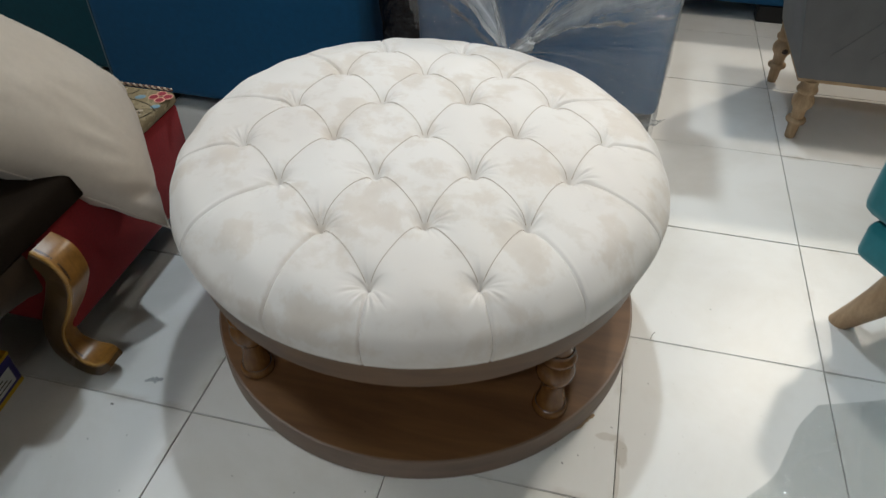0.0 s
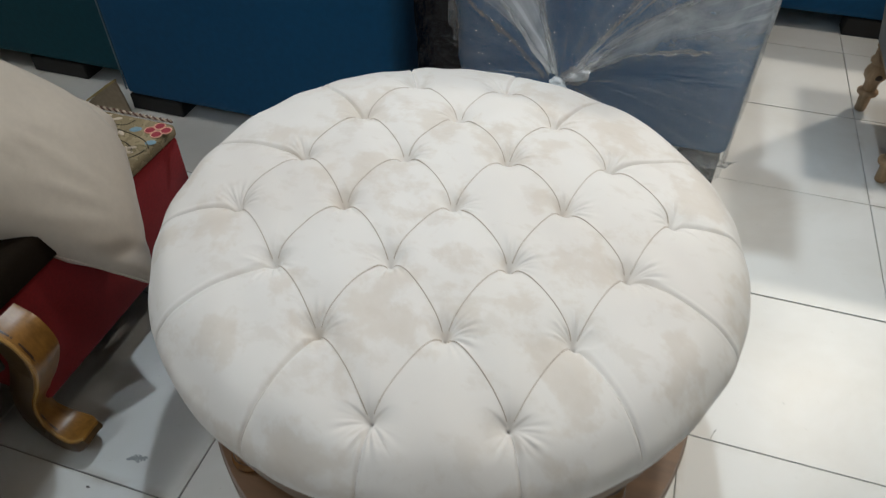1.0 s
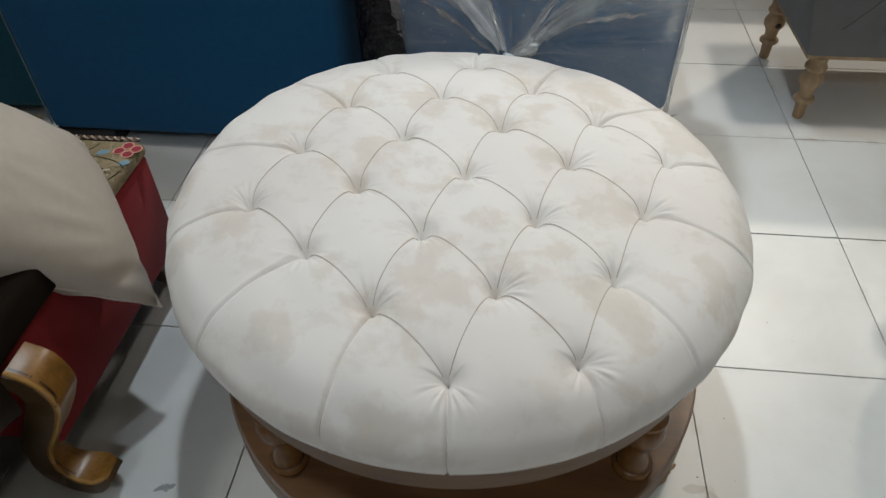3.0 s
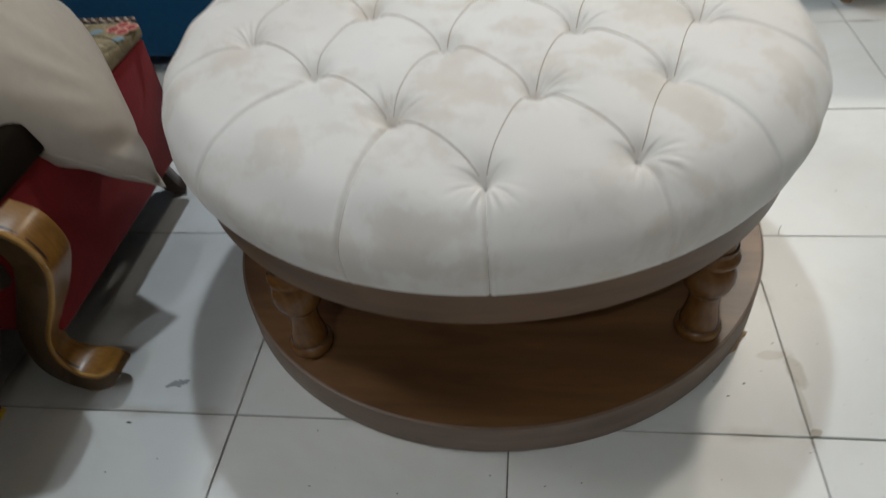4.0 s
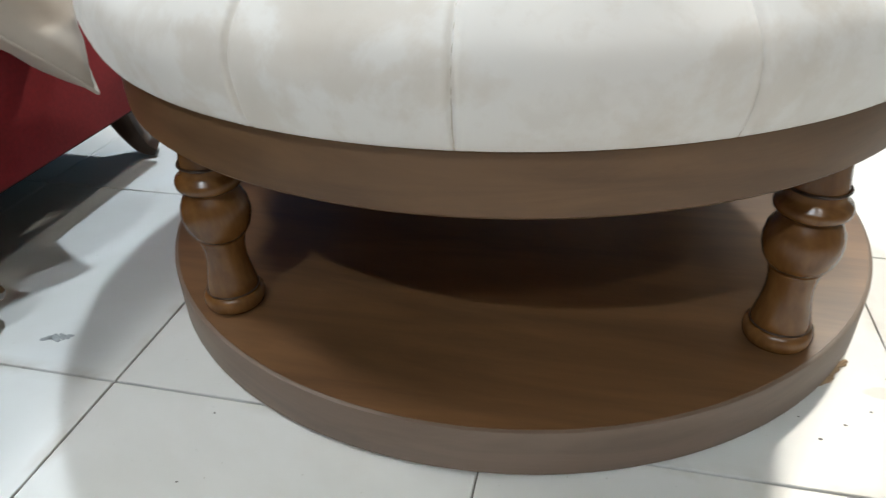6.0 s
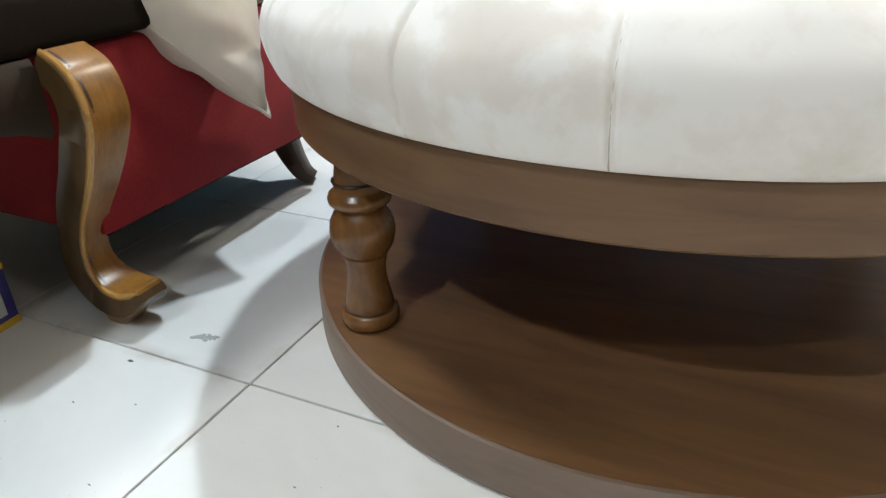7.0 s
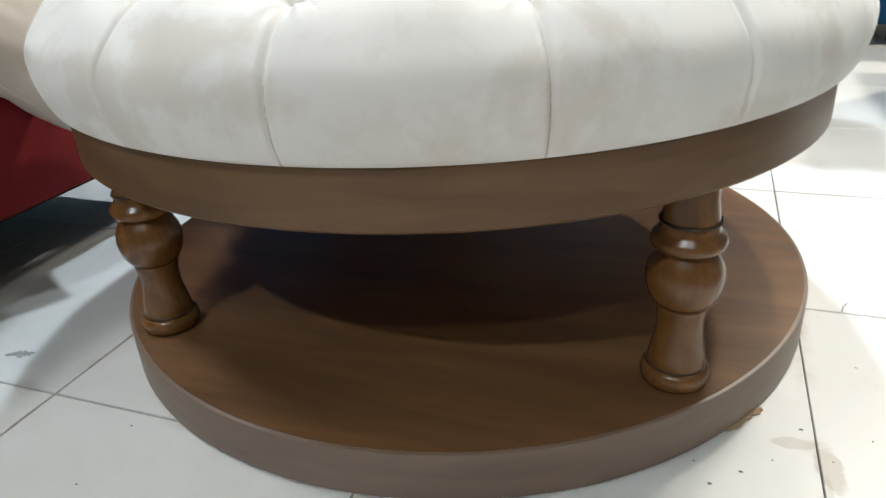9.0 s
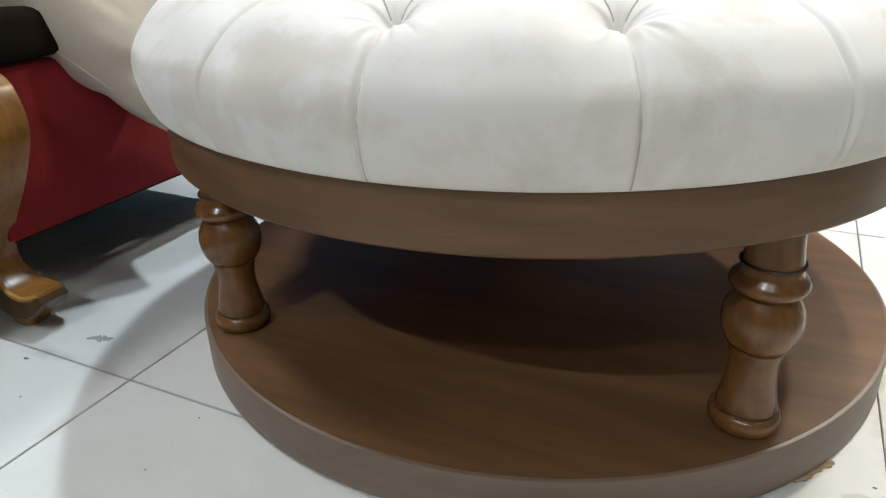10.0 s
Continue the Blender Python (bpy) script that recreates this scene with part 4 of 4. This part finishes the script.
pillow = thing("pillow", "plump cream satin throw pillow leaning over the red chair", "pillow")
PC, PS, PV = Vector((-0.508, -0.133, 0.214)), 0.545, 0.335
pu, pv = Vector((-0.50, -0.53, 0.686)).normalized(), Vector((-0.475, 0.634, 0.583)).normalized()
pn = pu.cross(pv).normalized()
mid = PC + (pu * PS + pv * PV) / 2
pillow.matrix_basis = Matrix.Translation(mid)
LAY = Matrix((pu, pv * (PV / PS), pn)).transposed().to_4x4()
part("cover", move(pillow_mesh(PS, 0.095), LAY), CREAM, pillow, "", 80)
h = PS / 2
rim = []
for i in range(160):
    s = i / 40
    k, f = int(s), 2 * (s - int(s)) - 1
    u, v = ((f, -1), (1, f), (-f, 1), (-1, -f))[k]
    su, sv = 1 - 0.07 * (1 - v * v) * u * u, 1 - 0.07 * (1 - u * u) * v * v
    if v > 0:
        su, sv = su - 0.10 * u * u * v * v, sv - 0.13 * u * u * v * v
    rim.append(Vector((u * h * su, v * h * sv, 0)))
part("piping", move(tube(rim, 0.003, 6, True), LAY), CREAM, pillow)

# ---- things on the floor ----
carton = thing("carton", "small blue and yellow printed carton with white label", "box", (-0.727, -0.459, 0.0), 6)
part("body", box(-0.18, 0.0, -0.04, 0.045, 0.0, 0.085, 0.001, 1), BOXBLUE, carton)
part("stripe", box(-0.1805, 0.0006, -0.0406, 0.0456, 0.0, 0.010), BOXYELLOW, carton, "yellow stripe")
part("stripe", box(-0.1805, 0.0006, -0.0406, 0.0456, 0.078, 0.0856), BOXYELLOW, carton, "yellow stripe")
part("label", box(-0.075, -0.012, -0.0412, -0.0402, 0.022, 0.062), PAPER, carton, "white paper label")
part("label", box(0.0002, 0.0010, -0.03, 0.03, 0.018, 0.056), PAPER, carton, "white paper label")
for k in range(3):
    part("print_bar", box(0.0009, 0.0013, -0.02, 0.02 - 0.008 * k, 0.026 + 0.009 * k, 0.029 + 0.009 * k), DIRT, carton)


flap = thing("cardboard_flap", "torn brown cardboard flap lying on the small carton", "cardboard", (-0.775, -0.452, 0.0857), 14)
bm, grid = bmesh.new(), []
for i in range(13):
    row = []
    for j in range(9):
        x, y = -0.075 + 0.115 * i / 12, -0.036 + 0.066 * j / 8 + 0.006 * noise.noise((i * 0.6, 2, 5))
        row.append([bm.verts.new((x, y, max(0.0, 0.016 * max(0.0, 0.5 - i / 12) + 0.014 * (0.4 + noise.noise((i * 0.28, j * 0.3, 4)))) + z)) for z in (0.0, 0.003)])
    grid.append(row)
for i in range(12):
    for j in range(8):
        a, b, c, d = grid[i][j], grid[i + 1][j], grid[i + 1][j + 1], grid[i][j + 1]
        bm.faces.new((a[1], b[1], c[1], d[1]))
        bm.faces.new((a[0], d[0], c[0], b[0]))
rim_ = [(i, 0) for i in range(12)] + [(12, j) for j in range(8)] + [(i, 8) for i in range(12, 0, -1)] + [(0, j) for j in range(8, 0, -1)]
for (i, j), (k, m_) in zip(rim_, rim_[1:] + rim_[:1]):
    bm.faces.new((grid[i][j][0], grid[k][m_][0], grid[k][m_][1], grid[i][j][1]))
part("board", bm, CARD, flap, "", 60)


def smudge(name, label, x, y, size, seed, mat, cat="stain"):
    bm = bmesh.new()
    ring = []
    for k in range(22):
        a = 2 * math.pi * k / 22
        rr = size * (0.55 + 0.75 * abs(noise.noise((math.cos(a) * 1.7 + seed, math.sin(a) * 1.7, seed))))
        ring.append(bm.verts.new((x + rr * math.cos(a) * 1.3, y + rr * math.sin(a) * 0.7, 0.0006)))
    top = bm.faces.new(ring)
    got = bmesh.ops.extrude_face_region(bm, geom=[top])
    for v in got["geom"]:
        if isinstance(v, bmesh.types.BMVert):
            v.co.z -= 0.0005
    bmesh.ops.recalc_face_normals(bm, faces=bm.faces[:])
    ob = link_mesh(name, bm, mat)
    return tagged(ob, label, cat) if label else ob


SMUDGE = simple("smudge_grey", (0.36, 0.37, 0.37), 0.8, grain=80, vary=0.3)
spot = thing("dirt_spot", "flaking grey paint smudge on a white tile", "stain", (-0.477, -0.354, 0))
for k, (x, y, r_) in enumerate(((0.0, 0.0, 0.0075), (0.012, 0.005, 0.006), (0.020, 0.010, 0.0035), (-0.011, -0.003, 0.005), (-0.018, -0.008, 0.003), (0.004, 0.010, 0.003), (0.009, -0.007, 0.0025), (-0.006, 0.008, 0.002))):
    flake = smudge("flake", "", x * 0.7, y * 0.7, r_ * 1.2, 1.3 + k * 2.1, SMUDGE, "")
    flake.parent = spot
smudge("dirt_spot", "small dark speck on a white tile", -0.5245, -0.4254, 0.004, 4.1, DIRT)
for k, (x, y, r_) in enumerate((
        (0.426, -0.245, 0.0042), (0.370, -0.320, 0.0042), (0.344, -0.343, 0.0045), (0.398, -0.297, 0.0022), (0.329, -0.317, 0.0022), (0.450, -0.2845, 0.0022), (0.431, -0.4286, 0.0028),
        (0.491, -0.1225, 0.0035), (0.488, -0.245, 0.0022), (0.311, -0.473, 0.0022), (-0.235, -0.426, 0.003), (-0.227, -0.511, 0.003), (-0.106, -0.515, 0.003), (0.014, -0.483, 0.003),
        (0.0865, -0.494, 0.003), (0.134, -0.487, 0.003), (-0.406, -0.585, 0.0032), (-0.456, -0.482, 0.003), (-0.523, -0.506, 0.003), (0.62, 0.12, 0.003))):
    smudge("dirt_spot", "tiny dark speck on a white tile", x, y, r_ * 0.44, 7.3 + k, DIRT)
bm = tube([Vector((0.492, -0.001, 0.0003)), Vector((0.4955, 0.012, 0.0004)), Vector((0.501, 0.022, 0.0003))], 0.0006, 5)
tagged(link_mesh("crack", bm, DIRT), "short dark crack beside a tile joint", "crack")
bm, grid = bmesh.new(), []
for i in range(61):
    row = []
    for j in range(61):
        s, t_ = 0.55 * i / 60, 0.60 * j / 60
        x, y = 0.815 + 0.92 * s - 0.534 * t_, -0.096 + 0.39 * s - 0.846 * t_
        crease = max(0.0, 1 - abs(s - 0.10 - 0.25 * t_) / 0.03) + 0.7 * max(0.0, 1 - abs(t_ - 0.22 + 0.3 * s) / 0.025)
        hh = 0.012 + 0.022 * crease + 0.022 * noise.noise((x * 6, y * 6, 1)) + 0.016 * abs(noise.noise((x * 17, y * 17, 2)))
        rim_ = min(i, j, 60 - i, 60 - j) / 5
        row.append(bm.verts.new((x + 0.022 * noise.noise((y * 9, x, 6)), y + 0.024 * noise.noise((x * 7, y, 8)), 0.0012 + max(0.0, hh) * min(1, rim_))))
    grid.append(row)
for i in range(60):
    for j in range(60):
        bm.faces.new((grid[i][j], grid[i + 1][j], grid[i + 1][j + 1], grid[i][j + 1]))
tagged(link_mesh("plastic_sheet", bm, film_material("loose_film", 0.13, 0.16, (0.86, 0.88, 0.88)), 70), "crumpled clear plastic sheet lying on the tiles", "plastic sheet")
chip = thing("veneer_chip", "torn brown veneer strip at the plinth's edge", "veneer chip", (0.3775, -0.2420, 0.001), 57)
bm, rnd = bmesh.new(), random.Random(8)
for k in range(16):
    c, s = Vector((rnd.uniform(-0.032, 0.018), rnd.uniform(-0.0015, 0.002), 0.0012)), rnd.uniform(0.003, 0.007)
    got = bmesh.ops.create_cube(bm, size=1)["verts"]
    bmesh.ops.transform(bm, verts=got, matrix=Matrix.Translation(c) @ Matrix.Rotation(rnd.uniform(-0.6, 0.6), 4, "Z") @ Matrix.Rotation(rnd.uniform(-0.2, 0.5), 4, "X") @ Matrix.Diagonal((s * 1.7, s * 0.7, s * 0.35, 1)))
for v in bm.verts:
    v.co += 0.0012 * noise.noise_vector(v.co * 400)
    v.co.z = max(v.co.z, -0.0008)
part("strip", bm, simple("raw_veneer", (0.38, 0.265, 0.16), 0.85, grain=120, vary=0.45), chip)

# ---- floor tiles, each its own piece ----
TX, TY, GX, GY = 0.4011, 0.4011, 0.4380, -0.0037
me = bpy.data.meshes.new("tile")
bm = box(-TX / 2 + 0.0009, TX / 2 - 0.0009, -TY / 2 + 0.0014, TY / 2 - 0.0014, -0.008, 0.0, 0.0)
top = [e for e in bm.edges if all(v.co.z > -0.001 for v in e.verts)]
bmesh.ops.bevel(bm, geom=top, offset=0.0008, segments=1, affect="EDGES")
bm.to_mesh(me)
bm.free()
me.materials.append(TILE)
rnd = random.Random(3)
for i in range(-8, 7):
    for j in range(-12, 11):
        ob = new("tile", me)
        ob.parent = floor
        ob.location = (GX + TX * (i + 0.5) + rnd.uniform(-0.0006, 0.0006), GY + TY * (j + 0.5) + rnd.uniform(-0.0008, 0.0008), 0)
